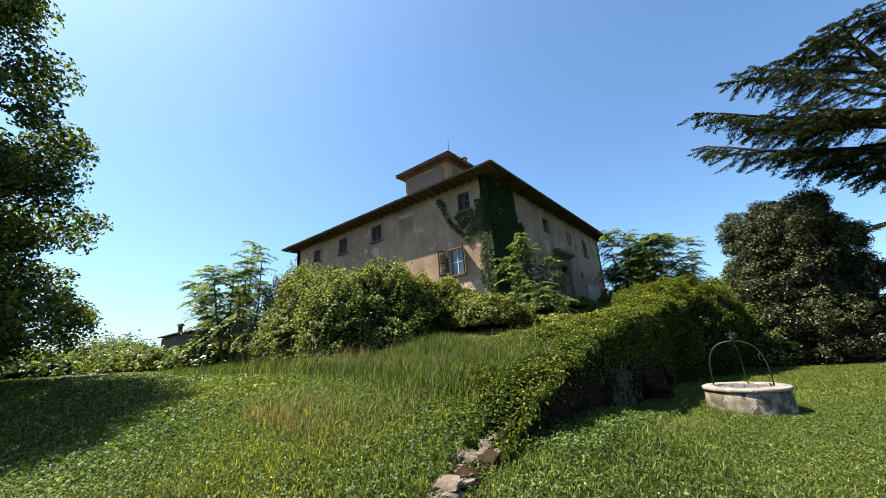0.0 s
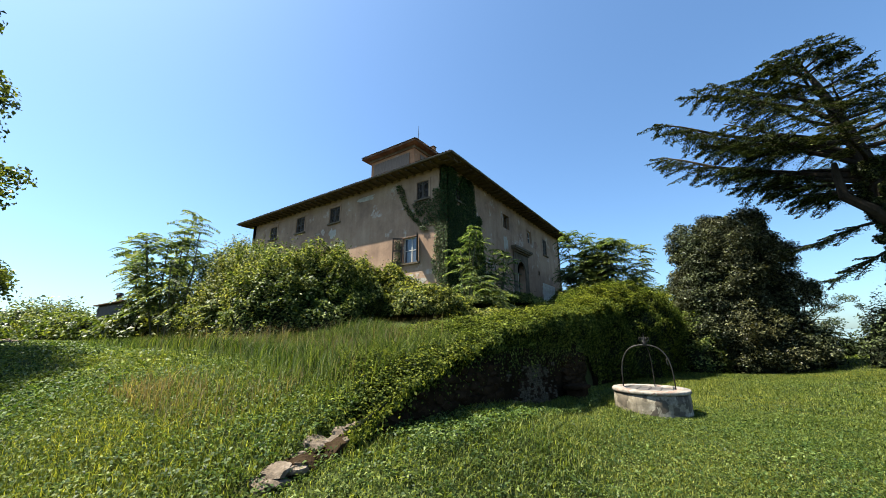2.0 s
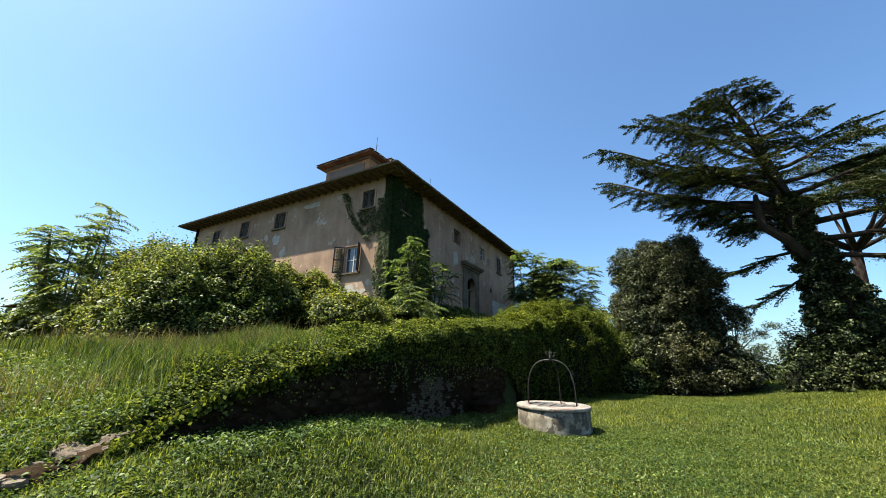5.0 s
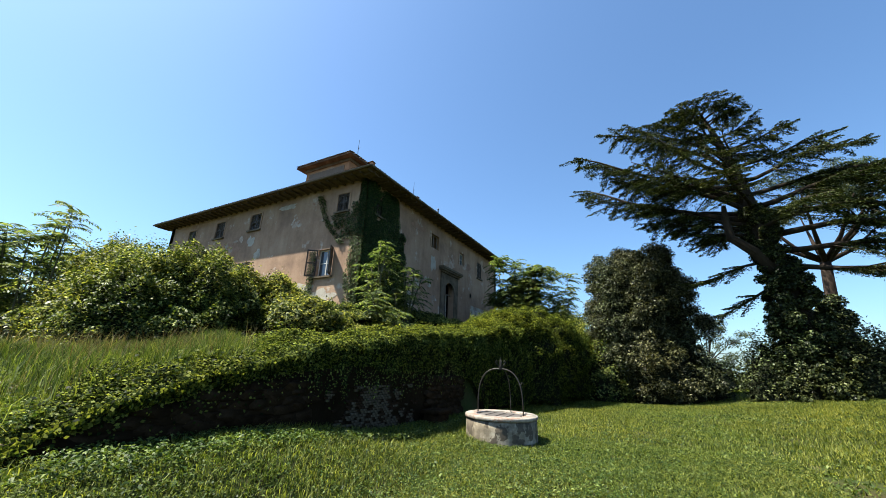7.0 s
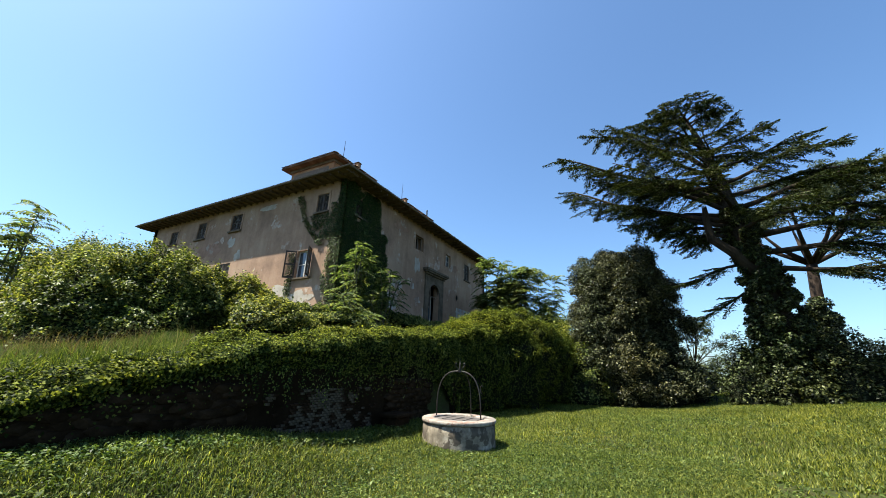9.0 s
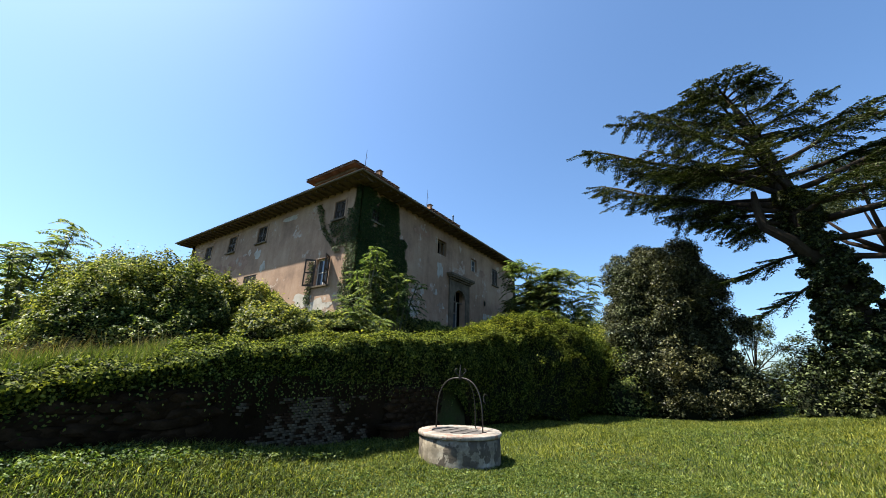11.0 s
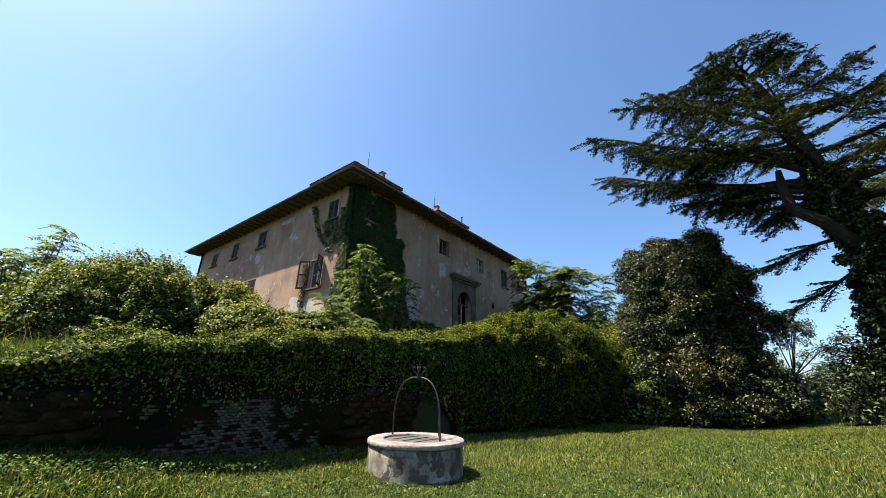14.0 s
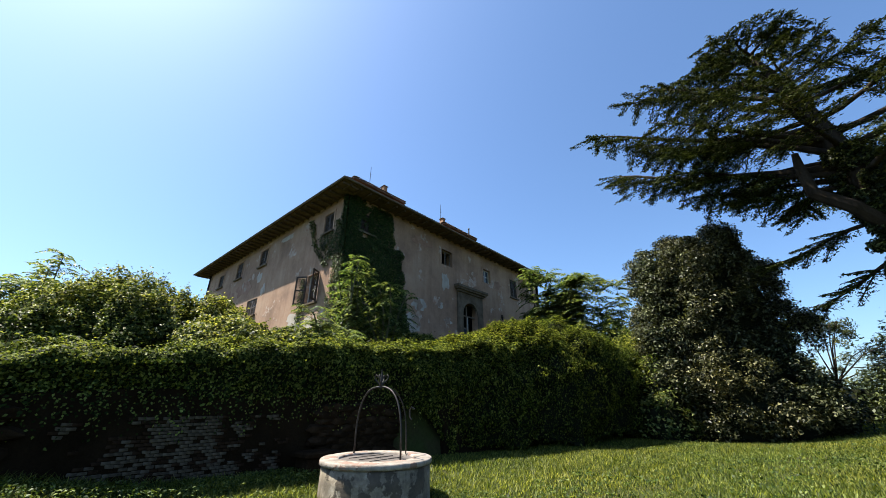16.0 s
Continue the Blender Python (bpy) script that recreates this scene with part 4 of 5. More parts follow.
def bush_mass(name, place, spans, total, seed, label, mat, length=0.092, width=0.06):
    """A broad tangle of creeper-grown shrubs made of many clumps; spans: x, y, top, spread x, spread y."""
    rng = np.random.default_rng(seed)
    t = thing(name, place, label, "bush")
    area = np.array([sx * sy + (top - 2) * (sx + sy) for x, y, top, sx, sy in spans])
    P, N = [], []
    for i, (x, y, top, sx, sy) in enumerate(spans):
        n = int(total * area[i] / area.sum())
        g = float(ground_z(x, y))
        d = unit(rng.normal(size=(n, 3)))
        d[:, 2] = np.abs(d[:, 2]) ** 0.8
        H = top - g
        box_ = np.array([sx * 1.12, sy * 1.12, H])
        q = d * box_

        def shell(v):
            return 1 + 0.13 * lump(v, seed, 1.1) + 0.14 * lump(v, seed + 1, 2.8) + 0.14 * lump(v, seed + 2, 6.5)

        base = np.array([x, y, g])
        f = shell(q + base)[:, None] * (1 - np.abs(rng.normal(size=(n, 1))) * 0.12 + (rng.uniform(size=(n, 1)) < 0.06) * rng.uniform(0, 0.14, (n, 1)))
        P.append(base + q * f)
        N.append(d * 0.55 + np.array([0, 0, 0.7]) + rng.normal(size=(n, 3)) * 0.45)
        # Near-black dome inside each shrub, painted as its inner shade.
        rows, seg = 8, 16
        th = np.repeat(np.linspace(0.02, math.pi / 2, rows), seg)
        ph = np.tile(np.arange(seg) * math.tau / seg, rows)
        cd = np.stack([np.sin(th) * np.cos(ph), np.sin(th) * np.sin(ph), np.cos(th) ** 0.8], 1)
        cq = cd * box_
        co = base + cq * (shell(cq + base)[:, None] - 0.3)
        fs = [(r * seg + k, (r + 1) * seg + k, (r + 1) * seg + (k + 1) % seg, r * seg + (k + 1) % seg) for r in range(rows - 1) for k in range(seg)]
        hang("shade_core", array_mesh("shade_core", co, np.array(fs)), M_CORE, t)
    hang("foliage", leaves("foliage", np.concatenate(P), np.concatenate(N), length, width, rng), mat, t)
    for x, y, top, sx, sy in spans:
        g = float(ground_z(x, y))
        part("stem", tube([(x, y, g - 0.1), (x + 0.1, y, g + (top - g) * 0.4), (x - 0.1, y + 0.1, g + (top - g) * 0.8)], [0.08, 0.06, 0.03], 6), M_BARK, t)
    return t


bush_mass("creeper_bush", (-8.5, 12.6, 3), [(-8.0, 12.4, 3.85, 1.9, 1.2), (-9.6, 12.5, 4.75, 1.6, 1.3), (-8.8, 14.2, 3.7, 1.8, 1.3), (-10.4, 11.3, 5.2, 1.5, 1.3)], 75000, 21, "rounded bush smothered in pale-flowering creeper", M_BUSH)
bush_mass("creeper_bush", (-11.5, 10, 3), [(-10.6, 10.0, 5.2, 1.9, 1.6), (-12.6, 9.4, 5.4, 1.9, 1.6), (-11.2, 8.4, 4.6, 1.5, 1.3)], 72000, 22, "tall mound of creeper-covered shrubs in flower", M_BUSH)
bush_mass("creeper_bush", (-15.5, 9, 3), [(-14.8, 9.0, 6.0, 2.0, 1.6), (-16.6, 9.6, 6.4, 1.8, 1.6), (-14.0, 8.4, 4.9, 1.3, 1.1)], 62000, 23, "dense overgrown shrubs below the villa", M_BUSH)
bush_mass("creeper_bush", (-6.8, 15.4, 3), [(-7.6, 14.6, 3.6, 1.6, 1.2), (-5.8, 14.0, 3.0, 1.5, 1.3), (-9.4, 15.4, 4.1, 1.3, 1.0)], 46000, 24, "low shrubs at the foot of the villa corner", M_BUSH)
bush_mass("garden_shrub", (-8.0, 22, 3), [(-7.8, 20.2, 4.5, 1.6, 1.5), (-8.0, 24.0, 4.4, 1.3, 1.6), (-8.2, 30.6, 5.2, 0.9, 0.7), (-8.4, 33.4, 5.9, 1.3, 1.5)], 34000, 25, "dark shrubs growing along the villa wall", M_BUSH)
bush_mass("wild_hedge", (-30, 8.5, 2), [(-24, 8.6, 3.6, 3, 1.4), (-29, 8.2, 3.2, 3, 1.4), (-34, 8.6, 3.4, 3, 1.6), (-40, 9, 3.6, 3.5, 2), (-47, 10, 4.2, 4, 2.5), (-56, 11, 4.6, 5, 3)], 30000, 26, "straggling wild hedge along the far meadow", M_POPLAR, 0.26, 0.15)
bush_mass("wild_hedge", (-50, 0, 2), [(-44, 3, 3.6, 3, 3), (-50, -3, 5, 4, 4), (-62, 2, 5.5, 6, 5), (-75, 12, 7, 8, 6), (-68, -10, 7, 7, 6)], 20000, 27, "rough thicket beyond the meadow", M_POPLAR, 0.4, 0.25)
bush_mass("evergreen_shrub", (9, 26.6, 0.5), [(8.3, 27.0, 3.6, 1.2, 1.0), (9.6, 26.4, 4.3, 1.5, 1.2), (11.6, 26.2, 3.9, 1.7, 1.2), (14.4, 25.8, 3.9, 2.0, 1.4), (17.6, 25.2, 4.2, 2.2, 1.5), (21.5, 24.4, 4.3, 2.6, 1.6), (5.7, 29.4, 2.7, 1.1, 1.1)], 60000, 28, "dark evergreen shrubs under the cedar", M_SHADE, 0.12, 0.07)
bush_mass("park_hedge", (6, 38, 0.5), [(6.5, 37, 2.6, 3, 1.2), (12, 37, 2.2, 3.5, 1.2), (18, 36, 2.6, 3.5, 1.4), (26, 35, 3.2, 5, 1.6), (36, 32, 4, 6, 2)], 24000, 30, "clipped hedge along the park edge", M_SHADE, 0.22, 0.12)
bush_mass("evergreen_shrub", (2, 30, 0.5), [(0.6, 27.6, 3.0, 1.4, 1.4), (-0.9, 30.5, 4.6, 1.8, 1.8), (-3.0, 33.0, 5.6, 2.2, 2.0)], 40000, 29, "leafy shrubs between hedge and evergreen tree", M_BUSH, 0.14, 0.08)


def pinnate(rng, origin, heading, length, P, N, A, pairs=9):
    """One long ailanthus frond: leaflets in pairs along an arching rib."""
    h = np.array(heading, float)
    h /= np.linalg.norm(h)
    side = np.cross(h, [0, 0, 1.0])
    side /= max(np.linalg.norm(side), 1e-6)
    rib = []
    for k in range(pairs + 1):
        s = (k + 1) / (pairs + 1)
        p = np.array(origin) + h * length * s + np.array([0, 0, -0.55 * length * s * s + 0.12 * length * s])
        rib.append(tuple(p))
        for sg in (-1, 1):
            lf = 0.13 * length * (1 - 0.4 * abs(s - 0.4))
            P.append(p + side * sg * lf * 1.1)
            N.append(np.array([0, 0, 1.0]) + h * 0.3 + side * sg * 0.25 + rng.normal(size=3) * 0.18)
            A.append(side * sg + h * 0.45 + np.array([0, 0, -0.3]))
    return rib


def ailanthus(x, y, top, crown_r, seed, label, stems=5, fronds=16, flen=0.85):
    rng = np.random.default_rng(seed)
    g = float(ground_z(x, y))
    t = thing("ailanthus_tree", (x, y, g), label, "tree")
    inv_t = Matrix.Translation((-x, -y, -g))
    P, N, A = [], [], []
    ribs = bmesh.new()
    for s in range(stems):
        a = rng.uniform(0, math.tau)
        r = crown_r * math.sqrt(rng.uniform(0.05, 1))
        h = (top - g) * rng.uniform(0.6, 1.0) if s else top - g
        tip = np.array((x + r * math.cos(a), y + r * math.sin(a), g + h - 0.35))
        base = np.array((x + 0.25 * r * math.cos(a), y + 0.25 * r * math.sin(a), g - 0.1))
        mid = base * 0.45 + tip * 0.55 + np.array((rng.uniform(-0.15, 0.15), rng.uniform(-0.15, 0.15), 0.1))
        part("stem", tube([base, mid, tip], [0.05, 0.035, 0.018], 6), M_STEM, t).matrix_parent_inverse = inv_t
        tiers = max(2, int(h / 1.1))
        for k in range(int(fronds * tiers * 0.75)):
            u = 1 - 0.7 * rng.uniform(0, 1) ** 1.3
            q = base * (1 - u) + tip * u
            b = rng.uniform(0, math.tau)
            up = 0.9 * (u - 0.55) + rng.uniform(-0.35, 0.55)
            rib = pinnate(rng, q, (math.cos(b), math.sin(b), up), flen * rng.uniform(0.7, 1.15), P, N, A)
            if k % 2 == 0:
                tube([tuple(q), rib[4], rib[-1]], [0.009, 0.006, 0.003], 4, ribs)
    ob = part("leaf_ribs", ribs, M_STEM, t)
    ob.matrix_parent_inverse, ob["kind"] = inv_t, "stuff"
    ob = hang("fronds", leaves("fronds", np.array(P), np.array(N), flen * 0.22, flen * 0.088, rng, 0.15, np.array(A)), M_AILANTHUS, t)
    ob.matrix_parent_inverse = inv_t
    return t


def settle(names):
    """Parts built in world places keep them under their thing."""
    for ob in list(scene.objects):
        if ob.parent and ob.parent.type == "EMPTY" and ob.parent.name.split(".")[0] in names and ob.matrix_parent_inverse == Matrix.Identity(4):
            ob.matrix_parent_inverse = Matrix.Translation(-ob.parent.location)


ailanthus(-8.5, 17.2, 7.9, 0.85, 31, "young ailanthus with long fronds against the villa corner", 8, 9, 0.8)
ailanthus(-7.6, 18.6, 6.6, 1.2, 32, "ailanthus suckers beside the villa wall", 5, 10, 0.9)
ailanthus(-17.5, 7.6, 7.4, 1.5, 33, "tall spindly ailanthus at the meadow edge", 5, 5, 0.95)
ailanthus(-20.0, 8.2, 8.0, 1.9, 34, "slender ailanthus standing above the shrubs", 6, 11, 1.0)
ailanthus(-23.0, 8.8, 7.0, 2.0, 35, "ailanthus thicket by the old shed", 6, 12, 1.0)
ailanthus(-13.4, 7.7, 3.9, 0.9, 36, "ailanthus saplings in front of the shrubs", 4, 7, 0.75)
ailanthus(-6.9, 33.0, 10.7, 1.7, 37, "leafy ailanthus at the far corner of the villa", 9, 17, 1.25)
ailanthus(-4.6, 33.6, 10.0, 1.6, 38, "ailanthus beyond the villa corner", 7, 15, 1.25)
ailanthus(-2.6, 34.3, 10.1, 1.3, 39, "thin ailanthus with a light open crown", 5, 12, 1.2)
ailanthus(-6.2, 15.2, 4.6, 1.0, 40, "low ailanthus sprouts by the hedge", 5, 12, 0.8)


def facade_ivy():
    """Creeper on the corner of the villa, following its own ragged outline."""
    rng = np.random.default_rng(51)
    t = thing("wall_creeper", (HX + 0.05, HY - 0.05, 4), "dark creeper climbing the villa corner up to the eaves", "creeper")
    P, N = [], []

    def add(n, plane, lo, hi, z0, z1, test):
        u, z = rng.uniform(lo, hi, n), rng.uniform(z0, z1, n)
        for a, b in zip(u, z):
            w = noise.noise(Vector((a * 0.9, b * 0.9, 3))) * 0.45 + noise.noise(Vector((a * 3, b * 3, 9))) * 0.25
            if test(a, b, w):
                d = rng.uniform(0.02, 0.15)
                if plane == "e":
                    P.append((HX + d, a, b))
                    N.append((1, rng.normal() * 0.4, 0.35))
                else:
                    P.append((a, HY - d, b))
                    N.append((rng.normal() * 0.4, -1, 0.35))

    add(64000, "e", HY, 23, 3.2, 12, lambda y, z, w: (HY - 0.1 < y < 18.3 + w) or (18.9 + w * 0.5 < y < 20.3 + w + max(0, 11.5 - z) * 0.28 and z < 11.7) or (z < 9.6 + w and y < 21.6 + w) or (w > 0.12 and y < 20 and z < 11.5))
    add(20000, "s", -14.2, HX + 0.1, 3.2, 12, lambda x, z, w: x > -10.9 + w * 0.7 + (0.5 if z > 10.5 else 0) or (abs(x - (-13.6 + max(0, 11.3 - z) * 0.42 + max(0, 9.6 - z) * 0.5)) < 0.22 + w * 0.35 and 8.0 < z < 11.4) or (8.3 < z < 9.9 and -12.6 + (9.9 - z) * 0.6 < x and w > -0.1) or (abs(x + 13.6 - w * 0.3) < 0.24 and 5.3 < z < 7.9 + w))
    hang("leaf_mat", leaves("leaf_mat", np.array(P), np.array(N, float), 0.085, 0.065, rng), M_CREEPER, t)
    bm = bmesh.new()
    for k in range(9):
        y = HY + 0.1 + k * 0.28
        tube([(HX + 0.03, y, 3.2), (HX + 0.05, y + 0.15 * math.sin(k), 6), (HX + 0.03, y + 0.25 * math.sin(k * 2), 9.5)], [0.05, 0.035, 0.015], 5, bm)
    part("creeper_stems", bm, M_BARK, t)


facade_ivy()


def round_oak():
    """Dense evergreen: hundreds of small leaf clusters over an uneven body painted dark as inner shade."""
    rng = np.random.default_rng(61)
    x, y = 2.85, 29.8
    g = float(ground_z(x, y))
    t = thing("evergreen_tree", (x, y, g), "broad dense evergreen tree with foliage down to the grass", "tree")

    def reach(th, u):
        prof = np.interp(u, [0, 0.1, 0.3, 0.55, 0.75, 0.9, 0.97, 1.0], [3.2, 3.5, 3.45, 3.15, 2.85, 2.35, 1.7, 0.9])
        v = np.stack([np.cos(th) * 1.6, np.sin(th) * 1.6, u * 5], 1)
        return prof * (1 + 0.15 * lump(v, 13, 1.1) + 0.13 * lump(v, 4, 2.8)) * np.where(np.cos(th) > 0, 1.04, 0.94)

    n = 980
    th, u = rng.uniform(0, math.tau, n), rng.uniform(0, 1, n) ** 0.92
    q = reach(th, u) * rng.uniform(0.84, 1.02, n)
    C = np.stack([x + q * np.cos(th), y + q * np.sin(th), g + 0.25 + 9.1 * u + 0.35 * lump(np.stack([np.cos(th) * 2, np.sin(th) * 2, u], 1), 8, 1.5)], 1)
    R = rng.uniform(0.24, 0.6, n)
    # Near-black body under the clusters, painted as shade between them.
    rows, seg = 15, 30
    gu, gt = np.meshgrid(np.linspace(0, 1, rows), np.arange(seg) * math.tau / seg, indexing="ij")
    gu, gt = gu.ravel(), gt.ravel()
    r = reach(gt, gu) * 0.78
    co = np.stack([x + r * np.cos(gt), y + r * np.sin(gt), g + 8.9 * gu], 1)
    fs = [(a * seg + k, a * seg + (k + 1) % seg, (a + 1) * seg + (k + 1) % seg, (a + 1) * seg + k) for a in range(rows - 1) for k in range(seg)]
    hang("shade_core", array_mesh("shade_core", co, np.array(fs)), M_CORE, t, smooth=True)
    crown("foliage", rng, C, R, 135000, 0.125, 0.06, M_OAK, t, 0.75, 0.6, 0.25, False)
    part("trunk", tube([(x, y, 0.0), (x + 0.1, y, 3), (x, y + 0.1, 8)], [0.4, 0.3, 0.1], 10), M_BARK, t)


round_oak()


def cedar():
    """Old cedar: leaning ivy-clad trunk, long level limbs with flat sprays of needles."""
    rng = np.random.default_rng(71)
    x, y, g = 9.35, 26.4, 0.91
    K = 0.8
    t = thing("cedar_tree", (x, y, g), "old spreading cedar with flat layered boughs and ivy-clad trunk", "tree")
    B = Vector((x, y, g))
    bm = bmesh.new()
    trunk = [(0.5, 0, -0.9), (0.3, 0, 3), (0.05, 0, 6), (-0.35, 0, 8.8), (-0.8, 0.1, 12), (-1.35, 0.2, 15.4), (-1.75, 0.2, 17.4), (-2.3, 0.3, 19.7)]
    trunk = [tuple(K * v for v in p) for p in trunk]
    tube([B + Vector(p) for p in trunk], [0.8, 0.62, 0.5, 0.42, 0.34, 0.26, 0.16, 0.04], 12, bm, 0.06, 5)
    part("trunk", bm, M_BARK, t, smooth=True)
    limbs = []
    # height on trunk, heading in degrees, length, rise at the tip
    spec = ((8.5, 166, 9.1, 5.6), (9.5, 172, 8.2, 5.2), (10.5, 158, 7.3, 5.0), (11.5, 174, 6.0, 4.5), (12.6, 164, 4.6, 3.9), (13.6, 158, 3.4, 3.2), (14.6, 178, 2.4, 2.0),
            (8.2, 174, 5.6, 2.6), (7.6, 160, 5.2, 2.1), (7.4, 168, 4.0, 1.4), (6.4, 160, 3.4, -0.6), (5.2, 172, 2.8, -1.4), (9.0, 184, 6.4, 3.9),
            (14.8, -12, 1.2, 0.9), (13.8, -10, 1.9, 0.8), (12.8, -20, 2.9, 0.7), (11.8, -6, 3.9, 0.8), (10.8, -22, 4.7, 0.9), (10.0, -8, 5.7, 0.8), (9.2, -18, 6.6, 0.8),
            (8.4, -4, 7.5, 0.6), (7.6, -16, 8.0, 0.3), (6.8, -8, 7.4, -0.4), (6.0, -22, 6.4, -0.8), (9.5, 76, 5.0, 1.5), (11.0, 92, 4.0, 1.6), (12.5, 60, 3.0, 1.4),
            (8.5, 104, 5.5, 0.8), (9.2, 256, 4.6, 1.2), (10.6, 240, 4.0, 1.6), (12.0, 272, 2.8, 1.2), (8.0, 285, 5.0, 0.4), (9.8, 215, 5.8, 2.8), (11.4, 204, 4.6, 3.0),
            (13.2, 220, 2.8, 2.4), (9.0, 125, 6.0, 2.6), (11.0, 130, 4.6, 3.0), (14.0, 120, 2.4, 1.8), (15.0, 30, 1.6, 0.9), (15.4, 200, 1.5, 1.0), (15.6, 110, 1.2, 0.8), (15.6, 290, 1.3, 0.7), (15.9, 0, 1.0, 0.6), (15.9, 160, 1.2, 0.9), (15.2, 240, 1.6, 0.9), (15.3, -30, 1.8, 0.5))
    tw = bmesh.new()
    P, N, A = [], [], []
    for h, deg, ln, rise in spec:
        tz = np.interp(h, [p[2] for p in trunk], range(len(trunk)))
        k = int(tz)
        f = tz - k
        o = B + Vector(trunk[k]).lerp(Vector(trunk[min(k + 1, len(trunk) - 1)]), f)
        a = radians(deg)
        d = Vector((math.cos(a), math.sin(a), 0))
        s = Vector((-d.y, d.x, 0))
        bend, ph, pw = rng.uniform(-0.3, 0.3), rng.uniform(0, 6.3), rng.uniform(0.65, 1.5)
        pts = []
        for j in range(7):
            u = j / 6
            pts.append(o + d * ln * u + s * (bend * ln * u * u + 0.08 * ln * math.sin(u * 6 + ph) * u) + Vector((0, 0, rise * u ** pw + 0.05 * ln * math.sin(u * 7 + ph * 2) * u - 0.1 * ln * u ** 4)))
        part("limb", tube(pts, [0.115 * (1 - u * 0.85) * (ln / 7 + 0.35) for u in np.linspace(0, 1, 7)], 6), M_BARK, t, smooth=True)
        dense = 4.8 + 2.6 * float(smooth((h - 11) / 4))
        for b in range(int(ln * dense)):
            u = 0.28 + 0.72 * (b + rng.uniform()) / (ln * dense)
            j = min(int(u * 6), 5)
            q = pts[j].lerp(pts[j + 1], u * 6 - j)
            sg = 1 if b % 2 else -1
            ll = (0.55 + 0.22 * ln) * (1.2 - 0.8 * u) * rng.uniform(0.55, 1.25) + 0.3
            e = (s * sg * rng.uniform(0.6, 1.0) + d * rng.uniform(0.35, 1.0)).normalized()
            end = q + e * ll + Vector((0, 0, rng.uniform(-0.6, 0.05) * ll))
            tube([q, q.lerp(end, 0.5) + Vector((0, 0, 0.04)), end], [0.03, 0.02, 0.008], 4, tw)
            n = int(ll * 105)
            v = rng.uniform(0.08, 1, n)
            wdt = 0.15 * np.sqrt(np.clip(1.15 - v, 0, 1)) * (0.5 + ll * 0.35)
            off = rng.normal(size=(n, 3)) * wdt[:, None] * np.array([1, 1, 0.16]) + np.array([0, 0, 0.02])
            P.append(np.array(q)[None] + (np.array(end) - np.array(q))[None] * v[:, None] + off - np.array([0, 0, 1]) * (np.abs(off[:, :1]) + np.abs(off[:, 1:2])) * 0.25)
            N.append(np.array([0, 0, 1.0])[None] + rng.normal(size=(n, 3)) * 0.45)
            A.append(np.array(e)[None] + rng.normal(size=(n, 3)) * 0.75)
    part("twig_growth", tw, M_BARK, t)["kind"] = "stuff"
    P, N, A = map(np.concatenate, (P, N, A))
    hang("needle_sprays", leaves("needle_sprays", P, N, 0.15, 0.042, rng, 0.2, A), M_CEDAR, t)
    part("broken_limb", tube([B + Vector(p) * K for p in ((-0.3, -0.2, 7.2), (-1.3, -0.8, 8.4), (-2.3, -0.9, 9.4), (-2.4, -0.9, 10.8), (-2.35, -0.9, 11.6))], [0.27, 0.24, 0.2, 0.16, 0.1], 8, None, 0.08), M_BARK, t, "bare broken limb")
    C, R = [], []
    for k in range(300):
        u = rng.uniform(0, 1)
        a = rng.uniform(0, math.tau)
        z = u * 9.6 - 0.4
        q = np.interp(u, [0, 0.12, 0.3, 0.6, 1], [2.0, 1.35, 0.95, 0.75, 0.4]) * rng.uniform(0.75, 1.15)
        cx = np.interp(z, [0, 2.4, 4.8, 6.9, 9.2], [0.4, 0.24, 0.04, -0.28, -0.5])
        C.append((x + cx + q * math.cos(a), y + q * math.sin(a), g + z))
        R.append(rng.uniform(0.16, 0.4))
    crown("ivy_sleeve", rng, C, R, 52000, 0.12, 0.085, M_SHADE, t, 0.9, 0.25, 0.5)
    return t


cedar()


def umbrella_pine(x, y, h, seed):
    rng = np.random.default_rng(seed)
    g = float(ground_z(x, y))
    t = thing("umbrella_pine", (x, y, g), "tall umbrella pine with bare reddish trunk and flat crown", "tree")
    bm = bmesh.new()
    tube([(x, y, g - 0.2), (x + 0.2, y, g + h * 0.35), (x + 0.5, y, g + h * 0.6)], [0.5, 0.4, 0.34], 9, bm)
    o = Vector((x + 0.5, y, g + h * 0.6))
    C, R = [], []
    for k in range(9):
        a = k * 0.7 + rng.uniform(-0.2, 0.2)
        ln = h * rng.uniform(0.22, 0.42)
        e = o + Vector((math.cos(a) * ln, math.sin(a) * ln, h * rng.uniform(0.22, 0.34)))
        tube([o, o.lerp(e, 0.5) + Vector((0, 0, -0.5)), e], [0.22, 0.13, 0.04], 6, bm)
        for j in range(8):
            C.append(tuple(e + Vector((rng.uniform(-1.9, 1.9), rng.uniform(-1.9, 1.9), rng.uniform(-0.2, 0.9)))))
            R.append(rng.uniform(0.6, 1.2))
    part("trunk", bm, M_PINEBARK, t, smooth=True)
    crown("crown", rng, C, R, 17000, 0.28, 0.06, M_PINE, t, 0.45, 0.4, 0.3, False)
    C = [(x + rng.uniform(-1, 1), y + rng.uniform(-1, 1), g + rng.uniform(0, 6.2)) for k in range(24)]
    crown("ivy_sleeve", rng, C, [0.8] * 24, 14000, 0.17, 0.12, M_SHADE, t)
    return t


umbrella_pine(15.6, 41.5, 15.5, 81)
umbrella_pine(24, 40, 17, 82)


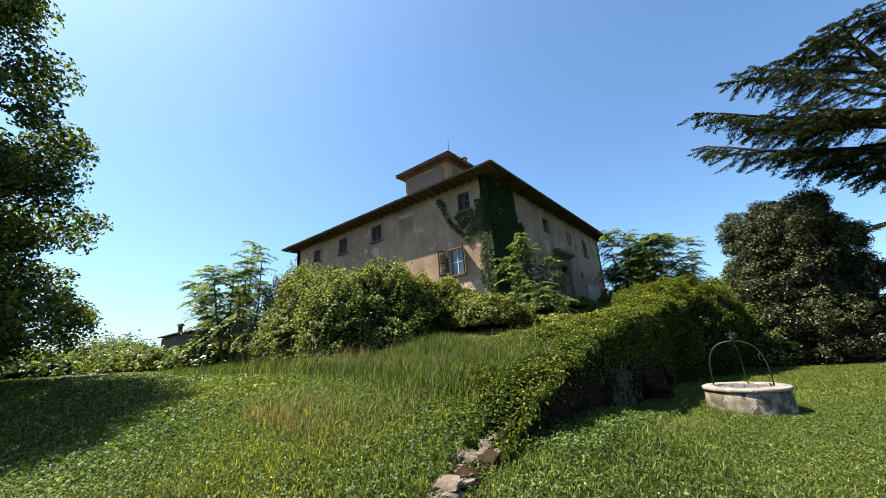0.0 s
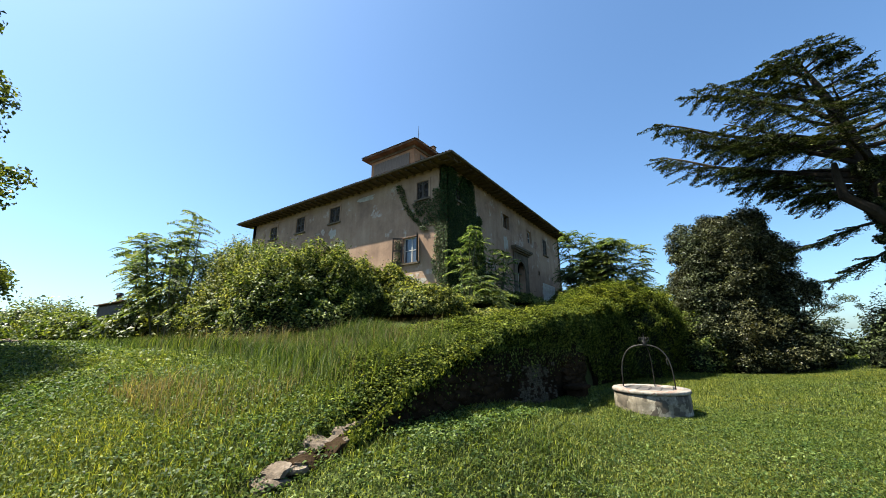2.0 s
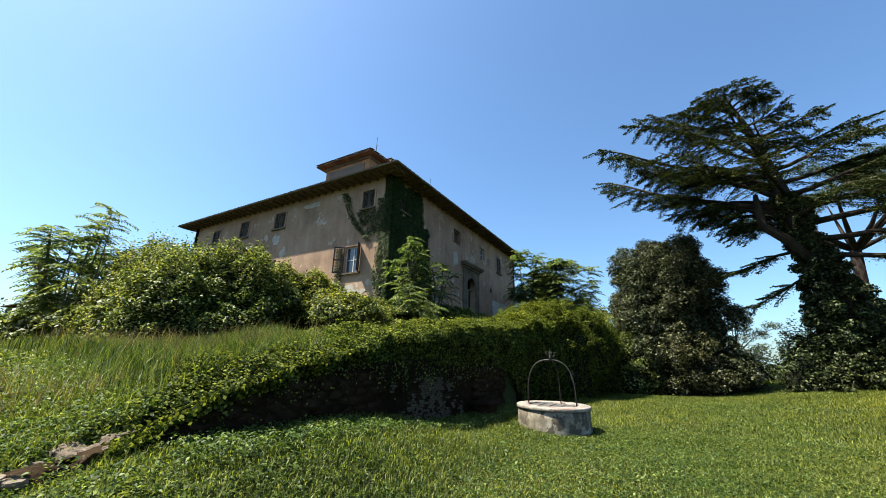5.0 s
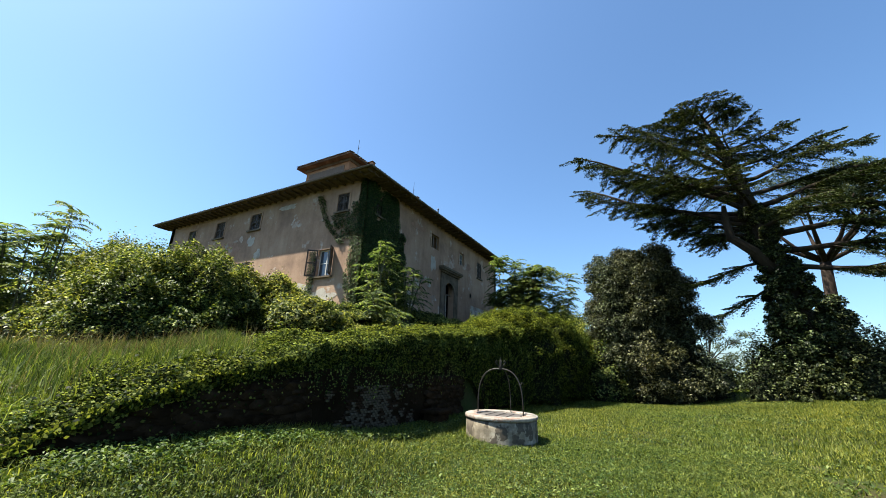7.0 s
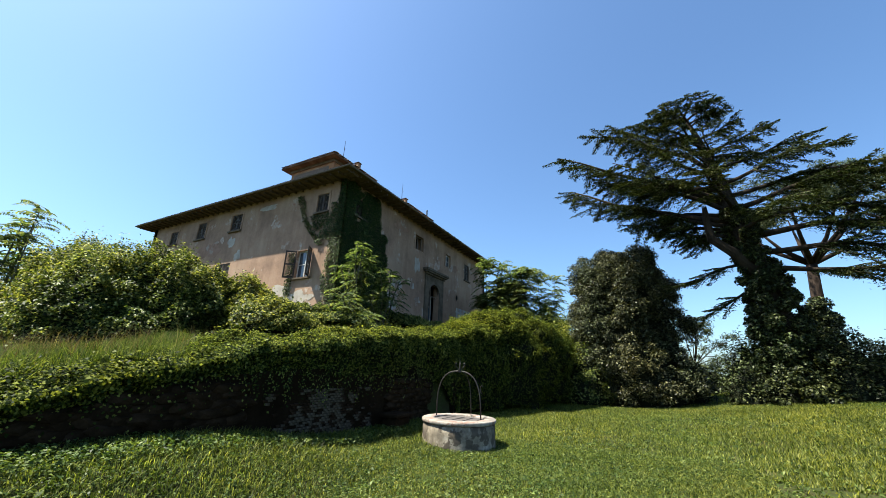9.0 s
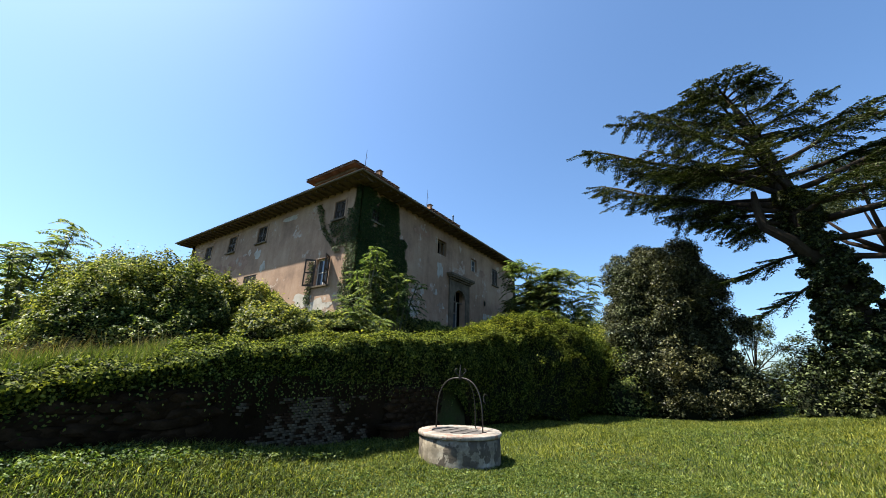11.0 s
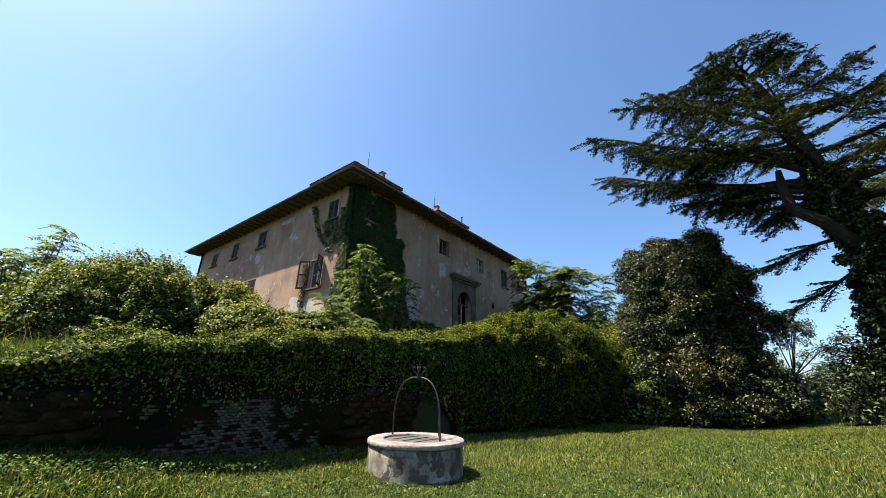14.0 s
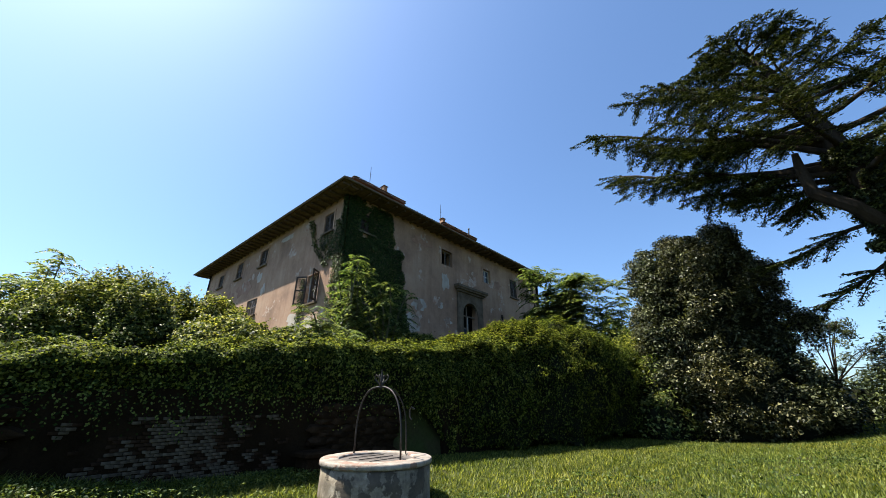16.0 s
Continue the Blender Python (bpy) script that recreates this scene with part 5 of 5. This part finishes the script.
def small_tree(x, y, top, r, seed, mat, label, total=9000, lo=0.35, name="small_tree", length=0.22, width=0.12, lean=(0, 0), limbs=0):
    rng = np.random.default_rng(seed)
    g = float(ground_z(x, y))
    t = thing(name, (x, y, g), label, "tree")
    bm = bmesh.new()
    h = top - g
    fork = Vector((x + lean[0] * 0.5, y + lean[1] * 0.5, g + h * lo))
    tube([(x, y, g - 0.2), (x + lean[0] * 0.2, y, g + h * lo * 0.5), fork], [0.03 * h * 0.6, 0.025 * h * 0.6, 0.02 * h * 0.6], 8, bm)
    C, R = [], []
    for k in range(limbs or int(20 + r * 11)):
        a, u = rng.uniform(0, math.tau), rng.uniform(0, 1)
        z = g + h * (lo + (1 - lo) * u)
        q = r * math.sqrt(max(0.08, 1 - (2 * u - 0.9) ** 2)) * rng.uniform(0.45, 1.0)
        e = Vector((x + lean[0] + q * math.cos(a), y + lean[1] + q * math.sin(a), z))
        tube([fork, fork.lerp(e, 0.55) + Vector((0, 0, 0.15 * r)), e], [0.014 * h * 0.6, 0.008 * h * 0.6, 0.02], 5, bm)
        for j in range(3):
            C.append(tuple(e + Vector((rng.uniform(-1, 1), rng.uniform(-1, 1), rng.uniform(-0.8, 0.8))) * 0.3 * r))
            R.append(r * rng.uniform(0.12, 0.3))
    part("trunk", bm, M_BARK, t, smooth=True)
    crown("crown", rng, C, R, total, length, width, mat, t, 0.8, 0.3, 0.15, False)
    return t


small_tree(6.6, 38.5, 5.8, 2.2, 91, M_PINE, "thin straggling olive with a sparse crown", 5200, 0.38, "olive_tree", 0.16, 0.05, (0.9, 0), 11)
small_tree(-21.0, -3.0, 18, 5.0, 92, M_POPLAR, "tall broadleaf tree with glossy sunlit leaves", 72000, 0.14, "broadleaf_tree", 0.19, 0.13)
small_tree(-24.5, 0.2, 7.2, 3.0, 93, M_POPLAR, "broadleaf tree in shade at the meadow edge", 17000, 0.12, "broadleaf_tree", 0.17, 0.12)
small_tree(-30, -3.5, 10.5, 4.0, 94, M_POPLAR, "broadleaf tree behind the meadow", 9000, 0.15, "broadleaf_tree", 0.3, 0.2)
small_tree(30, 46, 10, 5, 95, M_OAK, "dark evergreen tree at the park edge", 14000, 0.12, "park_tree", 0.4, 0.2)
small_tree(2, 55, 9, 4.5, 96, M_POPLAR, "tree behind the evergreen", 9000, 0.2, "park_tree", 0.4, 0.25)


def shed():
    t = thing("old_shed", (-35.2, 11.0, 1.9), "low dark derelict timber shed half hidden by bushes", "shed")
    for k in range(16):
        part("plank", boxes((-3.2 + k * 0.4, -2.81 + k * 0.4, -1.24, -1.2, -0.3, 2.55 + 0.03 * math.sin(k * 2.3)), bevel=0.006), M_SHUTTER, t)
    part("wall", boxes((-3.2, 3.2, -1.19, 1.2, -0.3, 2.5)), M_SHUTTER, t)
    part("roof", boxes((-3.4, 3.4, -1.5, 1.5, 2.6, 2.7), bevel=0.02), M_TILE, t)
    part("flue", tube([(-1.0, -0.6, 2.65), (-1.0, -0.6, 3.4)], [0.16, 0.16], 8), M_IRON, t)
    part("flue_cap", tube([(-1.0, -0.6, 3.4), (-1.0, -0.6, 3.6)], [0.3, 0.2], 8), M_IRON, t)


shed()


# ---- stones at the end of the wall ----
def stone_mesh(seed, sx, sy, sz):
    rng = random.Random(seed)
    bm = bmesh.new()
    bmesh.ops.create_icosphere(bm, subdivisions=2, radius=0.5)
    off = Vector((rng.uniform(0, 50), 0, 0))
    for v in bm.verts:
        p = v.co.normalized()
        q = max(abs(p.x), abs(p.y), abs(p.z))
        p = p * (0.55 / q * 0.6 + 0.25) * (1 + 0.35 * noise.noise(p * 1.9 + off))
        v.co = Vector((p.x * sx, p.y * sy, p.z * sz)) * 1.35
    me = bpy.data.meshes.new("stone")
    bm.to_mesh(me)
    bm.free()
    return me


STONES = [stone_mesh(k, 0.34, 0.4, 0.2) for k in range(5)]
rs = random.Random(8)
for k in range(34):
    y = 3.55 + k * 0.034
    ob = hang("wall_stone", STONES[k % 5], M_PALESTONE)
    ob.matrix_world = pose(WALL_X - 0.16 - 0.1 * math.sin(k * 0.5) + rs.gauss(0, 0.1), y, wall_top(y) - 0.02 + rs.uniform(-0.04, 0.03), rs.uniform(-18, 18), rs.uniform(-18, 18), rs.uniform(0, 360))
    ob.scale = Vector((1, 1.15, 0.7)) * rs.uniform(0.18, 0.46)
    tagged(ob, "pale broken stone on the end of the wall", "stone", "stones on the wall end")
for k in range(34):
    ob = hang("rubble_stone", STONES[k % 5], M_LIMESTONE)
    x, y = -26 + rs.gauss(0, 1.3), 3.7 + rs.gauss(0, 0.5)
    ob.matrix_world = pose(x, y, float(ground_z(x, y)) + 0.06, rs.uniform(-20, 20), rs.uniform(-20, 20), rs.uniform(0, 360))
    ob.scale = Vector((1, 1, 0.7)) * rs.uniform(0.35, 0.95)
    tagged(ob, "pale chunk of rubble lying in the meadow", "stone", "rubble in the meadow")


# ---- grass ----
def blades(name, n, region, height, width, seed, keep=None, lean=0.85, mat=None, tall=False, label=""):
    """Single blades of grass scattered over a stretch of the plan."""
    rng = np.random.default_rng(seed)
    x = rng.uniform(region[0], region[1], n)
    y = rng.uniform(region[2], region[3], n)
    m = np.ones(n, bool) if keep is None else keep(x, y, rng)
    x, y = x[m], y[m]
    n = len(x)
    z = ground_z(x, y)
    patch = 0.7 + 0.6 * smooth(0.5 + 0.9 * wave(x * 0.8, y * 0.8))
    h = height * rng.uniform(0.45, 1.35, n) * patch
    a = rng.uniform(0, math.tau, n)
    l = h * lean * rng.uniform(0.1, 1.4, n)
    dx, dy = np.cos(a), np.sin(a)
    w = width * rng.uniform(0.7, 1.4, n)
    px, py = -dy * w / 2, dx * w / 2
    if not tall:
        co = np.stack([np.stack([x + px, y + py, z - 0.01], 1), np.stack([x - px, y - py, z - 0.01], 1), np.stack([x + dx * l, y + dy * l, z + h], 1)], 1)
        k = 3
    else:
        mx, my = x + dx * l * 0.25, y + dy * l * 0.25
        co = np.stack([np.stack([x + px * 0.6, y + py * 0.6, z - 0.01], 1), np.stack([mx + px, my + py, z + h * 0.62], 1), np.stack([x + dx * l * 1.2, y + dy * l * 1.2, z + h * 0.95], 1), np.stack([mx - px, my - py, z + h * 0.62], 1)], 1)
        k = 4
    ob = hang(name, array_mesh(name, co.reshape(-1, 3), np.arange(n * k).reshape(n, k)), mat or M_GRASS)
    return tagged(ob, label, "grass", kind="stuff")


def off_well(x, y):
    return (x + 0.33) ** 2 + (y - 12.58) ** 2 > 0.8


def on_lawn(x, y, rng):
    thin = smooth((wave(x * 1.7 + 4, y * 1.4) + 0.35 * wave(x * 5.1, y * 4.7) - 0.42) / 0.2)
    return (x > -2.56) & off_well(x, y) & (rng.uniform(0, 1, len(x)) > 0.6 * thin)


blades("lawn_grass", 165000, (-2.56, 5.5, 2.6, 14), 0.062, 0.011, 101, on_lawn, 1.0, None, True, "short bright green lawn grass")
blades("lawn_grass", 150000, (-2.56, 13, 13, 27), 0.07, 0.024, 102, on_lawn, 1.0, None, False, "short lawn grass around the well")
blades("lawn_grass", 40000, (1, 24, 22, 36), 0.07, 0.036, 103, on_lawn, label="lawn grass under the trees")
blades("meadow_grass", 120000, (-11, -2.5, -1, 7.5), 0.1, 0.015, 104, lambda x, y, r: (x < -2.7) | (y < 3.2), 1.0, None, False, "rough meadow grass with weeds")
blades("meadow_grass", 60000, (-32, -9, -3, 9), 0.1, 0.024, 105, label="rough meadow grass on the slope")
def feather(x0, x1, y0, y1, soft):
    """Grass that thins out towards the edge of a stretch."""
    def test(x, y, rng):
        edge = np.minimum(np.minimum(x - x0, x1 - x), np.minimum(y - y0, y1 - y))
        return (rng.uniform(0, 1, len(x)) < smooth(edge / soft)) & ((x > -2.4) | (y < 1.5) | (x < -8))
    return test


blades("wall_foot_grass", 9000, (-2.1, -0.3, 4.6, 13.5), 0.11, 0.01, 114, feather(-2.4, 0, 4, 14, 0.8), 0.7, M_GRASS, True, "long seeding grass in the lawn beside the wall")
blades("park_grass", 34000, (5, 13, -5, 15), 0.065, 0.03, 115, feather(4.5, 14, -6, 16, 2.5), 1.0, None, False, "lawn grass beside the walk")
blades("park_grass", 24000, (-6, 6, -5, 3), 0.075, 0.025, 116, feather(-7, 7, -6, 4, 2.5), 1.0, None, False, "rough grass at the start of the walk")
blades("park_grass", 40000, (6.5, 26, -8, 24), 0.075, 0.04, 111, feather(5.5, 27, -9, 25, 4), 1.0, None, False, "lawn grass reaching across the park")
blades("park_grass", 24000, (-14, 9, -12, 2), 0.12, 0.04, 112, feather(-15, 10, -13, 3, 3), 1.0, None, False, "rough grass below the slope")
blades("park_grass", 24000, (-2, 34, 33, 48), 0.13, 0.06, 113, feather(-3, 36, 32, 50, 4), 1.0, None, False, "park grass behind the trees")
blades("meadow_grass", 30000, (-3, 3, -2, 3), 0.09, 0.01, 106, label="short grass at the foot of the slope")


def terrace_only(x, y, rng):
    rise = smooth((y - 4.4 - 0.03 * (-x - 3)) / 2.6)
    tuft = smooth(0.45 + 1.3 * wave(x * 1.1 + 2, y * 1.3))
    return (x < -2.9) & (rng.uniform(0, 1, len(x)) < rise * (0.25 + 0.75 * tuft))


blades("tall_grass", 90000, (-9, -2.9, 2.5, 9.5), 0.42, 0.01, 107, terrace_only, 0.55, M_TALL, True, "tall unmown grass on the terrace")
blades("tall_grass", 40000, (-22, -8, 4.2, 9), 0.4, 0.016, 108, terrace_only, 0.55, M_TALL, True, "tall unmown grass before the shrubs")
blades("dry_stalks", 9000, (-14, -3.2, 3.6, 9), 0.62, 0.007, 109, terrace_only, 0.35, M_DRY, True, "dry seeding grass stalks")
blades("wall_foot_grass", 9000, (-2.56, -1.9, 4.2, 15), 0.17, 0.009, 110, None, 0.6, M_GRASS, True, "long grass at the foot of the wall")


def weeds(name, n, region, size, seed, label, keep=None, height=0.07):
    rng = np.random.default_rng(seed)
    m = n // 6
    cx, cy = rng.uniform(region[0], region[1], m), rng.uniform(region[2], region[3], m)
    x = np.repeat(cx, 6) + rng.normal(size=m * 6) * size * 0.9
    y = np.repeat(cy, 6) + rng.normal(size=m * 6) * size * 0.9
    if keep is not None:
        k = keep(x, y, rng)
        x, y = x[k], y[k]
    z = ground_z(x, y) + rng.uniform(0.3, 1.2, len(x)) * height
    P = np.stack([x, y, z], 1)
    N = np.array([0, 0, 1.0]) + rng.normal(size=P.shape) * 0.4
    ob = hang(name, leaves(name, P, N, size, size * 0.55, rng, 0.2), M_WEED)
    return tagged(ob, label, "weeds", kind="stuff")


weeds("clover", 95000, (-2.5, 5.5, 2.8, 14), 0.036, 121, "clover and small weeds in the lawn", on_lawn, 0.06)
weeds("clover", 85000, (-11, -2.5, -0.5, 6.5), 0.046, 122, "broad-leaved weeds in the rough grass", None, 0.1)
weeds("low_weeds", 30000, (-26, -8, -1, 8.5), 0.085, 123, "broad-leaved weeds on the slope", None, 0.14)
weeds("low_weeds", 9000, (-2.4, 6, 2, 13), 0.06, 124, "plantain rosettes in the lawn", on_lawn, 0.06)
weeds("low_weeds", 14000, (1, 18, 12, 26), 0.075, 125, "plantain and clover patches on the mown lawn", on_lawn, 0.05)
weeds("low_weeds", 14000, (-2.5, -1.5, 4.6, 15), 0.045, 126, "leafy weeds along the foot of the wall", None, 0.16)
blades("dry_grass", 14000, (1, 15, 11, 26), 0.05, 0.016, 128, lambda x, y, r: wave(x * 1.7 + 4, y * 1.4) + 0.35 * wave(x * 5.1, y * 4.7) > 0.42, 1.0, M_DRY, False, "dry straw-coloured spots in the mown lawn")
blades("dry_grass", 7000, (-9, -4.0, 3.4, 6.6), 0.26, 0.007, 127, lambda x, y, r: r.uniform(0, 1, len(x)) < smooth(0.25 + 1.1 * wave(x * 0.7, y * 0.9)), 0.5, M_DRY, True, "reddish-brown dry grass among the weeds")


# ---- pieces of the garden wall ----
def wall_pieces():
    rng = random.Random(17)
    brick_meshes = []
    for k in range(4):
        me = bpy.data.meshes.new("brick")
        bm = boxes((-0.03, 0.03, -0.052, 0.052, -0.022, 0.022))
        for v in bm.verts:
            v.co += Vector((rng.uniform(-0.006, 0.006), rng.uniform(-0.008, 0.008), rng.uniform(-0.004, 0.004)))
        bmesh.ops.bevel(bm, geom=bm.edges[:], offset=0.006, segments=1, affect="EDGES")
        bm.to_mesh(me)
        bm.free()
        brick_meshes.append(me)
    lime = [m.copy() for m in brick_meshes]
    for j in range(20):
        z = 0.2 + j * 0.052
        for i in range(31):
            y = 8.8 + i * 0.111 + (0.055 if j % 2 else 0)
            w = noise.noise(Vector((y * 1.1, z * 1.8, 4.0))) + 0.7 * noise.noise(Vector((y * 3.4, z * 4.5, 1.0)))
            edge = min(y - 8.7, 12.25 - y) * 0.6 + min(z - 0.2, 1.25 - z) * 1.1
            if w + 0.8 * edge < 0.48 or rng.uniform(0, 1) < 0.1:
                continue
            white = w + 0.6 * edge + 0.35 * rng.uniform(-1, 1) > 0.55
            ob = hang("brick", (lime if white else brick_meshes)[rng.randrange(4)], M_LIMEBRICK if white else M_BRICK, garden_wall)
            ob.matrix_local = pose(WALL_X + 0.012 + rng.uniform(-0.012, 0.01), y + rng.uniform(-0.006, 0.006), z + rng.uniform(-0.004, 0.004), rng.uniform(-2.5, 2.5), rng.uniform(-3, 3), rng.uniform(-3, 3))
    flat = [stone_mesh(40 + k, 0.2, 0.36, 0.13) for k in range(6)]
    for j in range(11):
        for i in range(26):
            y = 4.0 + i * 0.3 + (0.15 if j % 2 else 0) + rng.uniform(-0.05, 0.05)
            z = 0.05 + j * 0.125 + rng.uniform(-0.02, 0.02)
            y = y if y < 8.3 else y + 4.5
            if z > wall_top(y) - 0.05 or y > 14.8 or (12.2 < y < 12.9 and z < 0.6):
                continue
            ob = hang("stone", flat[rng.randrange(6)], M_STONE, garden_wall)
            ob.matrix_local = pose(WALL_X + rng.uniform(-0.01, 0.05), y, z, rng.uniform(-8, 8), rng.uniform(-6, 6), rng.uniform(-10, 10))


wall_pieces()

settle(("park_hedge", "ivy_hedge", "creeper_bush", "garden_shrub", "wild_hedge", "evergreen_shrub", "wall_creeper", "evergreen_tree", "cedar_tree", "umbrella_pine", "olive_tree", "broadleaf_tree", "park_tree"))
